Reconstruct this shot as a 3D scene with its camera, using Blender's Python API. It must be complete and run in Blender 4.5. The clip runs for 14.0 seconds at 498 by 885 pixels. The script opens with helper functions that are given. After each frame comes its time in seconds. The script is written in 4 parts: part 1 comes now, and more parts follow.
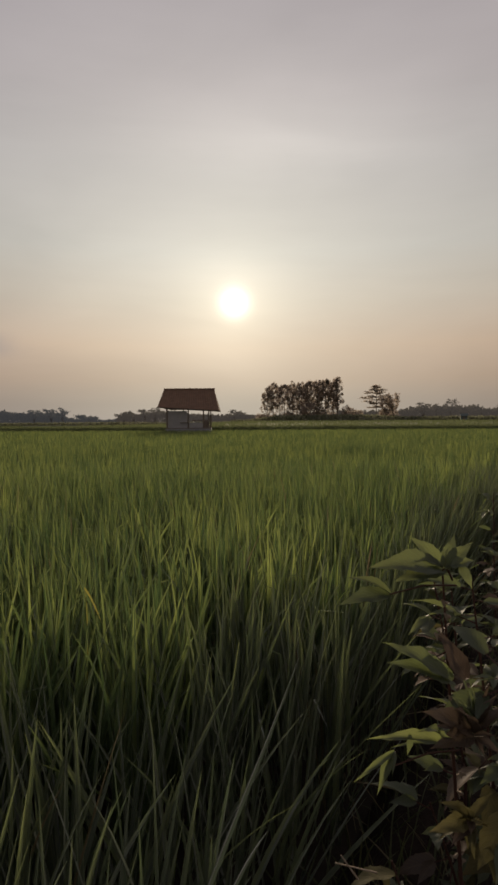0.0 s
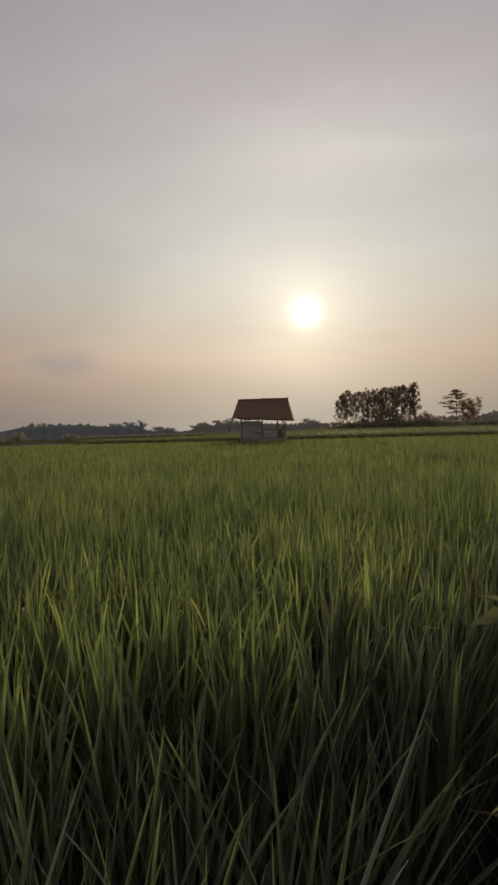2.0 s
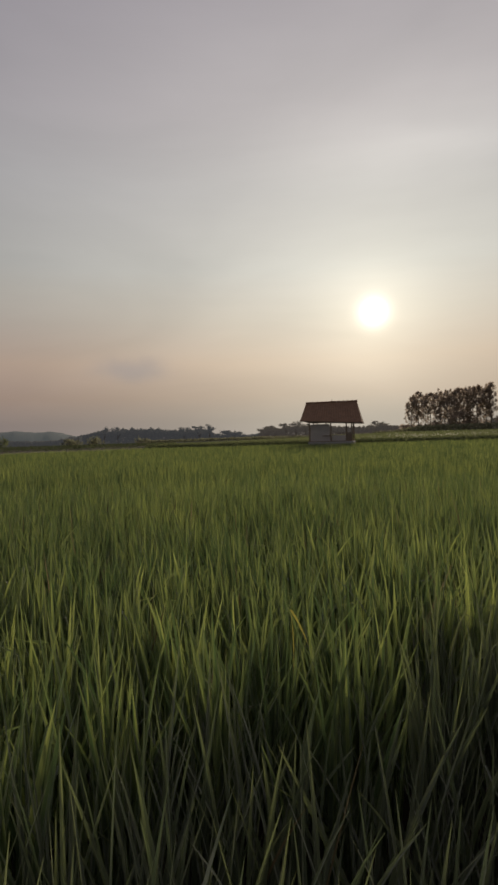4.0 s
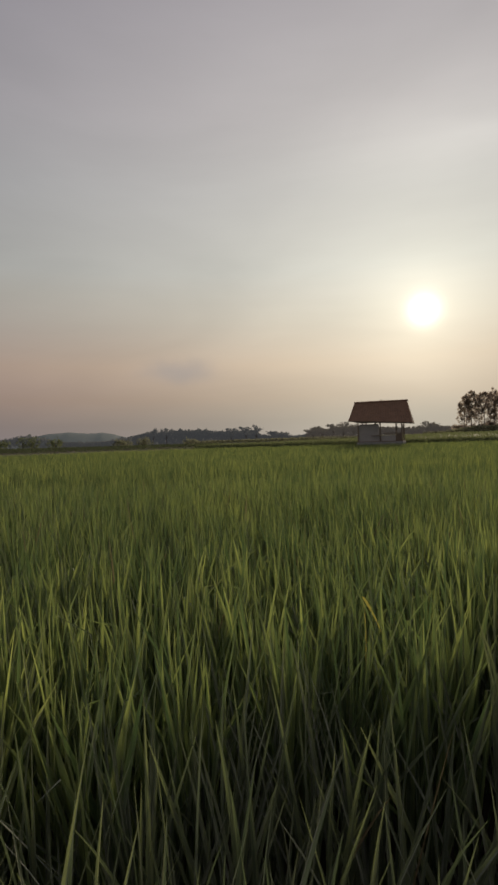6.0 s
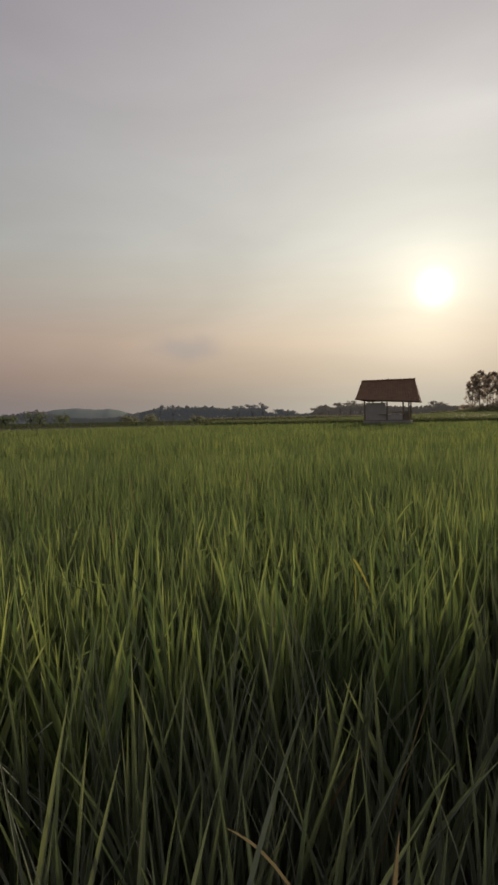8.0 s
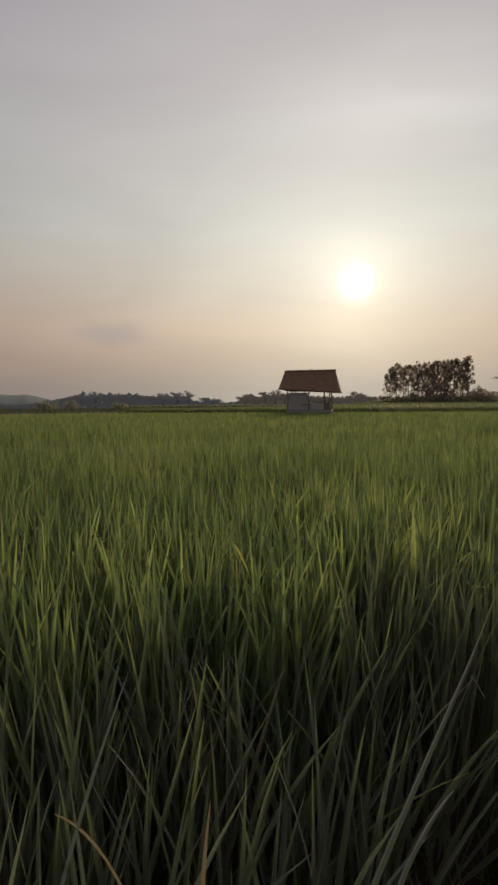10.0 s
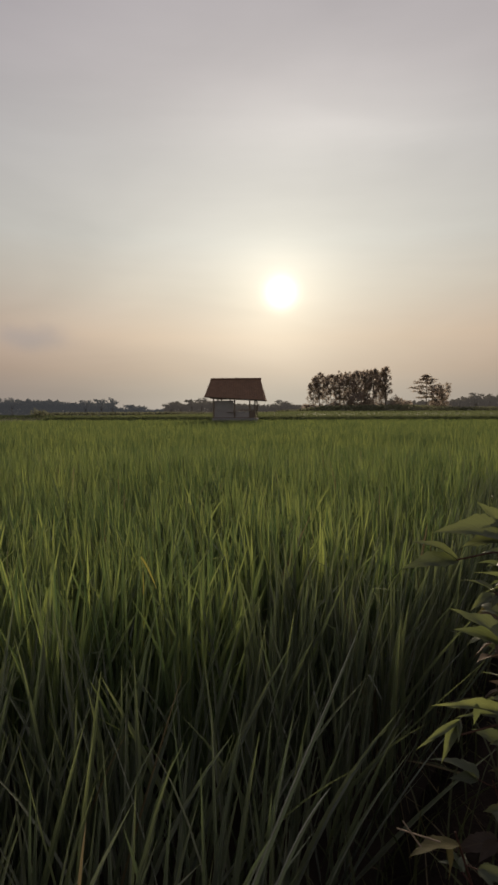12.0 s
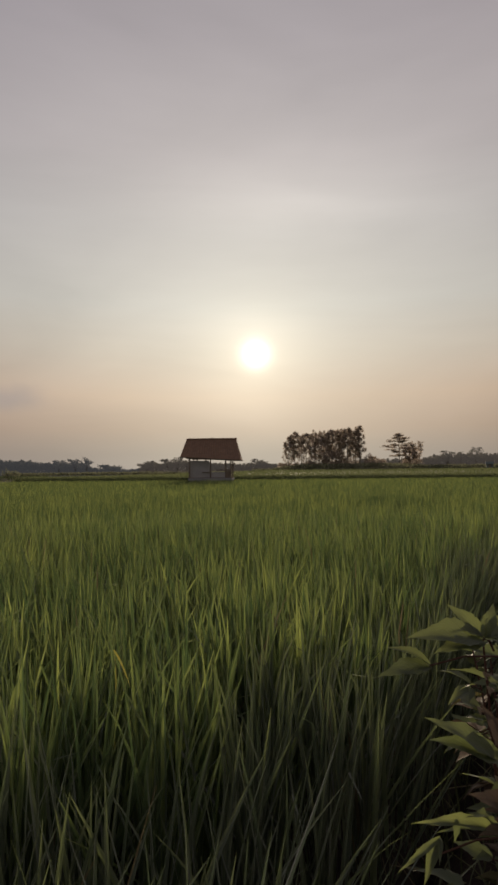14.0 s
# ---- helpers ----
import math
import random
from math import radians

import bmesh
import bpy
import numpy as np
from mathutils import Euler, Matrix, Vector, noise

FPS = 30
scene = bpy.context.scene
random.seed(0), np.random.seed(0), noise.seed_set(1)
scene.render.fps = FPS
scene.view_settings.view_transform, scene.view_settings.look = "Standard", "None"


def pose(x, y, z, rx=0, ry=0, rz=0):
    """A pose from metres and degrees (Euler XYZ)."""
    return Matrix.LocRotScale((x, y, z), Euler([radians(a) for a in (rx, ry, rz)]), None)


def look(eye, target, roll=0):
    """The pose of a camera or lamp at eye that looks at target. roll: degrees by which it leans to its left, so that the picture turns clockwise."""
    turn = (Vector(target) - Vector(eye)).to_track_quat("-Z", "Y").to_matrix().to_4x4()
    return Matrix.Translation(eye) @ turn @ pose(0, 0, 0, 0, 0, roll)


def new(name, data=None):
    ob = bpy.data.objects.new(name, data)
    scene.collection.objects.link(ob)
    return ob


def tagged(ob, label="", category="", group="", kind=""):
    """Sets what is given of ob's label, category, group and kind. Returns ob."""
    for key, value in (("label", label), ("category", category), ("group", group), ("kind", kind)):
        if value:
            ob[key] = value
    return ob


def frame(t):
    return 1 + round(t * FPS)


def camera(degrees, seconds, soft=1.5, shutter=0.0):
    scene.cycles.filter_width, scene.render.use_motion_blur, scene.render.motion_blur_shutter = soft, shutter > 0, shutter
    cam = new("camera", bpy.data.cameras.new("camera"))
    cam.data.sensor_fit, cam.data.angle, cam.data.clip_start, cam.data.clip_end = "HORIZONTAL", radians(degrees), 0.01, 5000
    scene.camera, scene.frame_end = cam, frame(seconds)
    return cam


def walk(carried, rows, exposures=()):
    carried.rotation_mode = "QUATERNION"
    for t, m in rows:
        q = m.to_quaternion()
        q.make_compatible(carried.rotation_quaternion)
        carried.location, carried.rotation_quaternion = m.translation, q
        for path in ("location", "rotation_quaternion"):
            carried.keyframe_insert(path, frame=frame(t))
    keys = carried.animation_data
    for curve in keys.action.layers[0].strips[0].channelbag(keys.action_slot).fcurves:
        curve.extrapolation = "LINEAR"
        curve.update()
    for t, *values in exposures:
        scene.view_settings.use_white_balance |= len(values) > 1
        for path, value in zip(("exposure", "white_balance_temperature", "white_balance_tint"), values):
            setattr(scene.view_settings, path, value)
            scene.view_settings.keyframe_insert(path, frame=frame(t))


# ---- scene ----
cam = camera(50.20, 14.0, soft=2.8)


def stand(x, y, z, yaw, pitch, roll):
    """Pose of the camera: metres, then degrees (yaw to the left, pitch up, roll to the right)."""
    return pose(x, y, z, 90 + pitch, 0, yaw) @ pose(0, 0, 0, 0, 0, -roll)


# seconds, x, y, z, yaw, pitch, roll
PATH = [
    (0.0, -0.0000, 0.0000, 1.4001, 0.011, -2.067, 0.310),
    (0.5, -0.0189, 0.0011, 1.3926, 1.818, -1.726, 0.730),
    (1.0, -0.0363, 0.0047, 1.4076, 3.882, -1.400, 0.922),
    (1.5, -0.0578, -0.0066, 1.3997, 5.776, -1.162, 1.234),
    (2.0, -0.0822, -0.0119, 1.4136, 7.898, -0.956, 1.438),
    (2.5, -0.1061, -0.0136, 1.4275, 10.074, -0.769, 1.651),
    (3.0, -0.1320, -0.0140, 1.4371, 12.237, -0.673, 1.541),
    (3.5, -0.1592, -0.0144, 1.4402, 13.818, -0.543, 1.702),
    (4.0, -0.1839, -0.0154, 1.4353, 15.067, -0.413, 1.706),
    (6.5, -0.2642, -0.0209, 1.3568, 21.252, -0.420, 1.512),
    (7.0, -0.2628, -0.0239, 1.3355, 21.987, -1.108, 1.367),
    (9.5, -0.1168, 0.0094, 1.3365, 15.315, -3.832, 0.281),
    (10.0, -0.0918, 0.0101, 1.3361, 12.832, -3.875, 0.368),
    (10.5, -0.0707, 0.0103, 1.3342, 10.688, -3.911, 0.270),
    (11.0, -0.0537, 0.0158, 1.3277, 8.868, -3.889, 0.370),
    (11.5, -0.0308, 0.0217, 1.3286, 7.009, -3.687, 0.257),
    (12.0, -0.0285, 0.0081, 1.3448, 4.937, -3.090, 0.136),
    (12.5, -0.0299, -0.0063, 1.3690, 3.364, -1.751, 0.428),
    (13.0, -0.0193, -0.0039, 1.3893, 2.692, -0.276, 0.424),
    (13.5, -0.0197, -0.0110, 1.4086, 2.413, 1.527, 0.736),
    (14.0, -0.0230, -0.0200, 1.4335, 2.313, 3.230, 0.543),
]

# seconds, stops, kelvin, tint
EXPOSURES = [(0.0, 0.0, 6720, 11), (2.5, 0.0, 6700, 11), (4.0, 0.0, 6550, 10), (7.0, 0.10, 6580, 8), (9.5, 0.17, 6600, 10), (10.5, 0.08, 6600, 10),
             (11.5, 0.09, 6620, 10), (12.5, 0.08, 6600, 10), (13.5, 0.10, 6650, 11), (14.0, 0.03, 6720, 11)]
walk(cam, [(t, stand(*row)) for t, *row in PATH], EXPOSURES)

# ---------------------------------------------------------------- light
SUN_AZ = -1.5       # degrees, to the right of +y
SUN_EL = 12.63
sun_dir = Vector((math.sin(radians(SUN_AZ)) * math.cos(radians(SUN_EL)),
                  math.cos(radians(SUN_AZ)) * math.cos(radians(SUN_EL)),
                  math.sin(radians(SUN_EL))))
sun_data = bpy.data.lights.new("sun", "SUN")
sun_data.energy, sun_data.angle, sun_data.color = 3.1, radians(8.0), (1.0, 0.82, 0.60)
sun = new("sun", sun_data)
sun.matrix_world = look(sun_dir * 100, (0, 0, 0))

world = bpy.data.worlds.new("hazy_evening_sky")
scene.world = world
world.use_nodes = True


class Nodes:
    """A short way to write node trees."""

    def __init__(self, tree):
        self.tree = tree
        tree.nodes.clear()

    def add(self, kind, ins=None, operation=None, use_clamp=False, blend=None):
        node = self.tree.nodes.new(kind)
        if operation:
            node.operation = operation
        if use_clamp:
            node.use_clamp = True
        if blend:
            node.data_type, node.blend_type = "RGBA", blend
        for key, value in (ins or {}).items():
            if isinstance(value, bpy.types.NodeSocket):
                self.tree.links.new(value, node.inputs[key])
            else:
                node.inputs[key].default_value = value
        return node

    def math(self, op, a, b=0.0, clamp=False):
        return self.add("ShaderNodeMath", {0: a, 1: b}, operation=op, use_clamp=clamp).outputs[0]

    def vmath(self, op, a, b=(0, 0, 0), out=0):
        return self.add("ShaderNodeVectorMath", {0: a, 1: b}, operation=op).outputs[out]

    def mix(self, fac, a, b, blend="MIX"):
        node = self.add("ShaderNodeMix", blend=blend)
        for sock, value in ((node.inputs[0], fac), (node.inputs[6], a), (node.inputs[7], b)):
            if isinstance(value, bpy.types.NodeSocket):
                self.tree.links.new(value, sock)
            else:
                sock.default_value = value if not isinstance(value, tuple) or len(value) == 4 else (*value, 1)
        return node.outputs[2]

    def ramp(self, fac, stops, smooth=False):
        node = self.add("ShaderNodeValToRGB", {0: fac})
        els = node.color_ramp.elements
        while len(els) < len(stops):
            els.new(0.5)
        for e, (p, c) in zip(els, stops):
            e.position, e.color = p, (*c, 1)
        if smooth:
            node.color_ramp.interpolation = "B_SPLINE"
        return node.outputs[0]

    def noise(self, vec, scale, detail=4.0, rough=0.55, out=0, distort=0.0):
        return self.add("ShaderNodeTexNoise", {"Vector": vec, "Scale": scale, "Detail": detail, "Roughness": rough,
                                               "Distortion": distort}).outputs[out]


def build_sky():
    n = Nodes(world.node_tree)
    way = n.add("ShaderNodeTexCoord").outputs["Generated"]
    xyz = n.add("ShaderNodeSeparateXYZ", {0: way})
    up = xyz.outputs[2]
    # haze by height over the horizon (sine of the elevation)
    haze = n.ramp(n.math("MAXIMUM", up, 0.0), SKY_RAMP)
    # the sky away from the low sun is dimmer
    side = n.add("ShaderNodeMapRange", {0: xyz.outputs[1], 1: -0.2, 2: 0.85, 3: SKY_BACK, 4: 1.0})
    side.interpolation_type = "SMOOTHSTEP"
    side = side.outputs[0]
    haze = n.mix(1.0, haze, n.add("ShaderNodeCombineXYZ", {0: side, 1: side, 2: side}).outputs[0], "MULTIPLY")
    # angle from the sun, in degrees; the haze is greyer far from it
    dot = n.vmath("DOT_PRODUCT", way, tuple(sun_dir), out=1)
    ang = n.math("MULTIPLY", n.math("ARCCOSINE", n.math("MINIMUM", dot, 1.0)), 57.2958)

    away = n.add("ShaderNodeMapRange", {0: ang, 1: 14.0, 2: 46.0, 3: 0.0, 4: 1.0})
    east = n.add("ShaderNodeMapRange", {0: xyz.outputs[0], 1: 0.05, 2: 0.5, 3: 1.0, 4: 0.35})
    far = n.math("MULTIPLY", away.outputs[0], east.outputs[0])
    haze = n.mix(far, haze, n.mix(1.0, haze, (.805, .838, .905), "MULTIPLY"))
    low = n.add("ShaderNodeMapRange", {0: up, 1: 0.26, 2: 0.10, 3: 0.0, 4: 1.0}).outputs[0]
    haze = n.mix(n.math("MULTIPLY", far, low), haze, n.mix(1.0, haze, (.98, .96, 1.16), "MULTIPLY"))

    def lobe(width, power, gain):
        return n.math("MULTIPLY", n.math("EXPONENT", n.math("MULTIPLY", n.math("POWER", n.math("DIVIDE", ang, width), power), -1.0)), gain)

    col = haze
    for width, power, gain, tint in SKY_LOBES:
        col = n.mix(1.0, col, n.mix(lobe(width, power, gain), (0, 0, 0), tint), "ADD")
    # thin veils of high cloud, stretched sideways
    flat = n.vmath("MULTIPLY", way, (1.0, 1.0, 3.4))
    veil = n.noise(flat, 1.9, 4.0, 0.45, distort=0.8)
    fine = n.noise(n.vmath("MULTIPLY", way, (1.4, 1.4, 9.0)), 5.0, 5.0, 0.55)
    cover = n.math("ADD", n.math("MULTIPLY", veil, 0.30), n.math("MULTIPLY", fine, 0.05))
    gain = n.math("ADD", cover, 0.825)
    # single clouds: azimuth, elevation, width, height (as scales) and gain
    wobble = n.vmath("MULTIPLY", n.vmath("SUBTRACT", n.noise(way, 14.0, 3.0, 0.5, out=1), (0.5, 0.5, 0.5)), (0.06, 0.06, 0.03))
    for az, el, wide, high, amount in SKY_CLOUDS:
        mid = (math.sin(radians(az)) * math.cos(radians(el)), math.cos(radians(az)) * math.cos(radians(el)), math.sin(radians(el)))
        off = n.vmath("ADD", n.vmath("SUBTRACT", way, mid), wobble)
        far = n.vmath("LENGTH", n.vmath("MULTIPLY", off, (wide, wide, high)), out=1)
        if amount < -0.1:                         # the grey cloud low in the haze
            col = n.mix(n.math("MULTIPLY", n.math("EXPONENT", n.math("MULTIPLY", n.math("POWER", far, 2.6), -1.0)), -amount), col, (.265, .245, .252))
            continue
        gain = n.math("ADD", gain, n.math("MULTIPLY", n.math("EXPONENT", n.math("MULTIPLY", n.math("POWER", far, 2.0), -1.0)), amount))
    col = n.mix(1.0, col, n.add("ShaderNodeCombineXYZ", {0: gain, 1: gain, 2: gain}).outputs[0], "MULTIPLY")
    sky = n.add("ShaderNodeTexSky")
    sky.sky_type, sky.sun_disc, sky.dust_density = "NISHITA", False, 0.0
    sky.sun_elevation, sky.sun_rotation = radians(SUN_EL), radians(SUN_AZ)
    clear = n.add("ShaderNodeBackground", {"Color": sky.outputs[0], "Strength": 0.004})
    hazy = n.add("ShaderNodeBackground", {"Color": col, "Strength": SKY_STRENGTH})
    both = n.add("ShaderNodeAddShader", {0: clear.outputs[0], 1: hazy.outputs[0]})
    n.add("ShaderNodeOutputWorld", {"Surface": both.outputs[0]})


SKY_STRENGTH = 1.0
SKY_BACK = 0.74
SKY_RAMP = [(0.0, (.208, .174, .156)), (0.035, (.232, .176, .138)), (0.08, (.322, .217, .140)), (0.14, (.424, .298, .192)), (0.22, (.434, .370, .290)), (0.30, (.430, .406, .362)), (0.42, (.413, .387, .369)), (0.52, (.386, .348, .346)), (0.65, (.334, .297, .308)), (1.0, (.255, .232, .245))]
SKY_LOBES = [(28.0, 2.0, 0.195, (.97, .992, .925)), (12.0, 1.5, 0.165, (.985, .93, .68)), (4.5, 1.5, 0.25, (1.0, .92, .70)), (1.15, 1.8, 1.35, (1.0, .97, .84))]
SKY_CLOUDS = [(-27.4, 7.6, 16.0, 52.0, -0.5), (3.0, 28.8, 5.0, 22.0, 0.08), (9.0, 27.0, 7.0, 45.0, 0.05), (-7.0, 26.5, 6.0, 22.0, 0.03), (-14.0, 27.0, 6.0, 14.0, -0.05)]
build_sky()

# ---------------------------------------------------------------- materials


def material(name):
    m = bpy.data.materials.new(name)
    m.use_nodes = True
    return m, Nodes(m.node_tree)


def leafy(name, dark, light, tip, shine=0.45, gloss=0.08, rough=0.45, vary=0.5, lit=None, veins=False, margin=0.0, sheen=0.0, clumps=False, glow=None):
    """Leaf: two tones that vary leaf by leaf, a paler midrib and drier tips along the leaf's own length, light shining through."""
    m, n = material(name)
    isl = n.add("ShaderNodeNewGeometry").outputs["Random Per Island"]
    obr = n.add("ShaderNodeObjectInfo").outputs["Random"]
    rnd = n.math("FRACT", n.math("ADD", isl, n.math("MULTIPLY", obr, 7.3)))
    if clumps:                                    # whole plants are bluer or yellower than their neighbours
        place = n.add("ShaderNodeNewGeometry").outputs["Position"]
        tone = n.noise(n.vmath("MULTIPLY", place, (1, 1, 0)), 3.4, 2.0, 0.6)
        wide = n.noise(n.vmath("MULTIPLY", place, (1, 1, 0)), 0.55, 2.0, 0.5)
        tone = n.math("ADD", n.math("MULTIPLY", n.math("SUBTRACT", tone, 0.5), 1.1), n.math("MULTIPLY", n.math("SUBTRACT", wide, 0.5), 0.9))
        rnd = n.math("ADD", n.math("MULTIPLY", rnd, 0.75), n.math("ADD", tone, 0.12), True)
    col = n.mix(n.math("MULTIPLY", rnd, 1.0), dark, light)
    pos = n.add("ShaderNodeTexCoord").outputs["Object"]
    patch = n.noise(pos, 0.9, 3.0)
    col = n.mix(n.math("MULTIPLY", patch, vary), col, light)
    uv = n.add("ShaderNodeSeparateXYZ", {0: n.add("ShaderNodeUVMap").outputs[0]})
    along = uv.outputs[1]
    streak = n.noise(n.add("ShaderNodeCombineXYZ", {0: n.math("MULTIPLY", uv.outputs[0], 9.0), 1: n.math("MULTIPLY", along, 0.6), 2: n.math("MULTIPLY", rnd, 50.0)}).outputs[0], 4.0, 3.0)
    col = n.mix(n.math("MULTIPLY", streak, 0.35), col, dark)
    dry = n.math("MULTIPLY", n.math("POWER", along, 4.0), n.math("MULTIPLY", n.math("POWER", rnd, 2.0), 0.8))
    col = n.mix(dry, col, tip)
    rib = n.math("SUBTRACT", 1.0, n.math("MULTIPLY", n.math("ABSOLUTE", n.math("SUBTRACT", uv.outputs[0], 0.5)), 16.0), clamp=True)
    col = n.mix(n.math("MULTIPLY", rib, 0.3), col, tip)
    relief = None
    if margin:
        # pale leaf margin, strengthened in colour to mimic bright edge highlights
        rim = n.math("GREATER_THAN", n.math("ABSOLUTE", n.math("SUBTRACT", uv.outputs[0], 0.5)), 0.40)
        col = n.mix(n.math("MULTIPLY", rim, margin), col, tip)
    if veins:
        slant = n.math("SUBTRACT", n.math("MULTIPLY", along, 8.0), n.math("MULTIPLY", n.math("ABSOLUTE", n.math("SUBTRACT", uv.outputs[0], 0.5)), 5.0))
        ridge = n.math("SUBTRACT", 1.0, n.math("MULTIPLY", n.math("ABSOLUTE", n.math("SUBTRACT", n.math("FRACT", slant), 0.5)), 6.0), clamp=True)
        blotch = n.noise(n.add("ShaderNodeTexCoord").outputs["Object"], 26.0, 4.0, 0.6)
        col = n.mix(n.math("MULTIPLY", ridge, 0.22), col, tip)
        col = n.mix(n.math("MULTIPLY", n.math("SUBTRACT", blotch, 0.52), 1.6, True), col, dark)
        relief = n.add("ShaderNodeBump", {"Strength": 0.5, "Distance": 0.004, "Height": n.math("ADD", n.math("MULTIPLY", ridge, -1.0), blotch)}).outputs[0]
    dif = n.add("ShaderNodeBsdfDiffuse", {"Color": col, **({"Normal": relief} if relief else {})})
    tra = n.add("ShaderNodeBsdfTranslucent", {"Color": n.mix(0.75, col, n.mix(n.math("POWER", rnd, 2.2), lit[0], lit[1])) if lit else n.mix(0.2, col, tip)})
    glo = n.add("ShaderNodeBsdfGlossy", {"Color": (1, 1, 1, 1), "Roughness": rough})
    a = n.add("ShaderNodeMixShader", {0: shine, 1: dif.outputs[0], 2: tra.outputs[0]})
    coat = gloss
    if sheen:
        coat = n.math("ADD", n.math("MULTIPLY", n.add("ShaderNodeFresnel", {"IOR": 1.4}).outputs[0], sheen), gloss, True)
    b = n.add("ShaderNodeMixShader", {0: coat, 1: a.outputs[0], 2: glo.outputs[0]})
    if glow:                                      # haze over the far backdrop, added as emission of the leaves
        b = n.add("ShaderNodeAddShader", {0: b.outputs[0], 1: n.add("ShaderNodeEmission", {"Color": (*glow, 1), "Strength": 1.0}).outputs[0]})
    n.add("ShaderNodeOutputMaterial", {0: b.outputs[0]})
    return m


def matte(name, c1, c2, scale=6.0, rough=0.9, bump=0.3, c3=None, stretch=(1, 1, 1), fine=8.0, glow=None):
    """Matt surface with variation at two scales and fine relief."""
    m, n = material(name)
    pos = n.vmath("MULTIPLY", n.add("ShaderNodeTexCoord").outputs["Object"], stretch)
    big = n.noise(pos, scale, 5.0)
    small = n.noise(pos, scale * fine, 4.0, 0.65)
    col = n.mix(n.math("MULTIPLY", n.math("SUBTRACT", big, 0.3), 2.2, True), c1, c2)
    col = n.mix(n.math("MULTIPLY", small, 0.55), col, c3 or c1)
    obr = n.add("ShaderNodeObjectInfo").outputs["Random"]
    col = n.mix(n.math("MULTIPLY", obr, 0.25), col, c2)
    bmp = n.add("ShaderNodeBump", {"Strength": bump, "Distance": 0.02, "Height": n.math("ADD", big, n.math("MULTIPLY", small, 0.6))})
    p = n.add("ShaderNodeBsdfPrincipled", {"Base Color": col, "Roughness": rough, "Specular IOR Level": 0.15, "Normal": bmp.outputs[0]})
    # emission that imitates haze in front of a far surface
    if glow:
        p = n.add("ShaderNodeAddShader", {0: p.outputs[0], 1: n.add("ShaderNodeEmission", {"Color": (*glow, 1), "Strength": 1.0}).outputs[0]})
    n.add("ShaderNodeOutputMaterial", {0: p.outputs[0]})
    return m


RICE = dict(dark=(.070, .100, .064), light=(.155, .186, .098), tip=(.33, .35, .17), shine=0.48, vary=0.4, lit=((.050, .112, .028), (.56, .68, .110)), margin=0.4, clumps=True)
M_RICE = leafy("rice_leaf", gloss=0.02, rough=0.75, sheen=0.10, **{**RICE, "dark": (.062, .094, .050), "light": (.143, .181, .084), "lit": ((.057, .114, .031), (.51, .595, .138))})
# rice leaf darkened and greyed: the shade beside the bund put into colour
M_RICE_SHADED = leafy("rice_leaf_edge_shaded", gloss=0.03, rough=0.7, sheen=0.12, **{**RICE, "dark": (.070, .090, .062), "light": (.145, .166, .104), "tip": (.28, .29, .17), "lit": ((.048, .082, .032), (.26, .31, .088)), "shine": 0.43})
M_RICE_FAR = leafy("rice_leaf_far", gloss=0.01, rough=0.8, **{**RICE, "lit": ((.054, .104, .031), (.50, .575, .120))})
# greyer, less translucent leaf for a few single blades
M_RICE_DULL = leafy("rice_leaf_dull", (.070, .085, .065), (.11, .125, .09), (.20, .20, .12), 0.4, 0.02, 0.55, lit=((.04, .065, .03), (.07, .10, .04)), sheen=0.2)
M_RICE_DRY = leafy("rice_leaf_dry", (.13, .105, .06), (.20, .165, .085), (.32, .27, .17), 0.4, 0.02, lit=((.16, .130, .075), (.22, .185, .105)))
M_RICE_YELLOW = leafy("rice_leaf_yellow", (.20, .165, .05), (.30, .25, .08), (.38, .31, .14), 0.5, 0.02, lit=((.32, .30, .06), (.42, .39, .08)))
M_WEED = leafy("weed_leaf", (.085, .105, .070), (.135, .160, .105), (.24, .26, .14), 0.50, 0.02, 0.5, lit=((.15, .185, .050), (.27, .305, .080)), veins=True, sheen=0.12)
M_WEED_RED = leafy("weed_leaf_reddish", (.075, .052, .042), (.115, .084, .060), (.18, .13, .08), 0.25, 0.02, 0.5, veins=True)
M_WEED_DRY = leafy("weed_leaf_yellowing", (.085, .078, .038), (.15, .132, .058), (.22, .185, .09), 0.40, 0.012, 0.6, lit=((.11, .098, .038), (.17, .150, .055)), veins=True)
M_STEM = matte("weed_stem", (.065, .030, .025), (.095, .052, .036), 20, 0.6, 0.2)
M_TWIG = matte("dry_stalk", (.26, .205, .155), (.36, .29, .22), 30, 0.8, 0.2)
# leaf colours paled so that the grove looks veiled by haze
M_TREE = leafy("tree_leaf_hazed", (.15, .120, .085), (.21, .170, .125), (.24, .18, .11), 0.70, 0.0, 0.6, lit=((.52, .45, .40), (.60, .525, .465)))
# far woods glow faintly in place of haze; the second is bluer
M_FAR_WOOD = leafy("far_woodland_hazed", (.09, .09, .07), (.12, .115, .09), (.16, .14, .10), 0.4, 0.0, 0.7, glow=(.040, .035, .032))
M_FAR_WOOD_COOL = leafy("far_woodland_hazed_cool", (.08, .085, .078), (.11, .112, .10), (.14, .135, .11), 0.4, 0.0, 0.7, glow=(.033, .034, .037))
M_BARK = matte("bark", (.09, .07, .055), (.16, .125, .095), 3.0, 0.95, 0.6, stretch=(1, 1, .2))
M_MUD = matte("paddy_mud", (.034, .026, .020), (.055, .042, .032), 1.6, 0.75, 0.5)
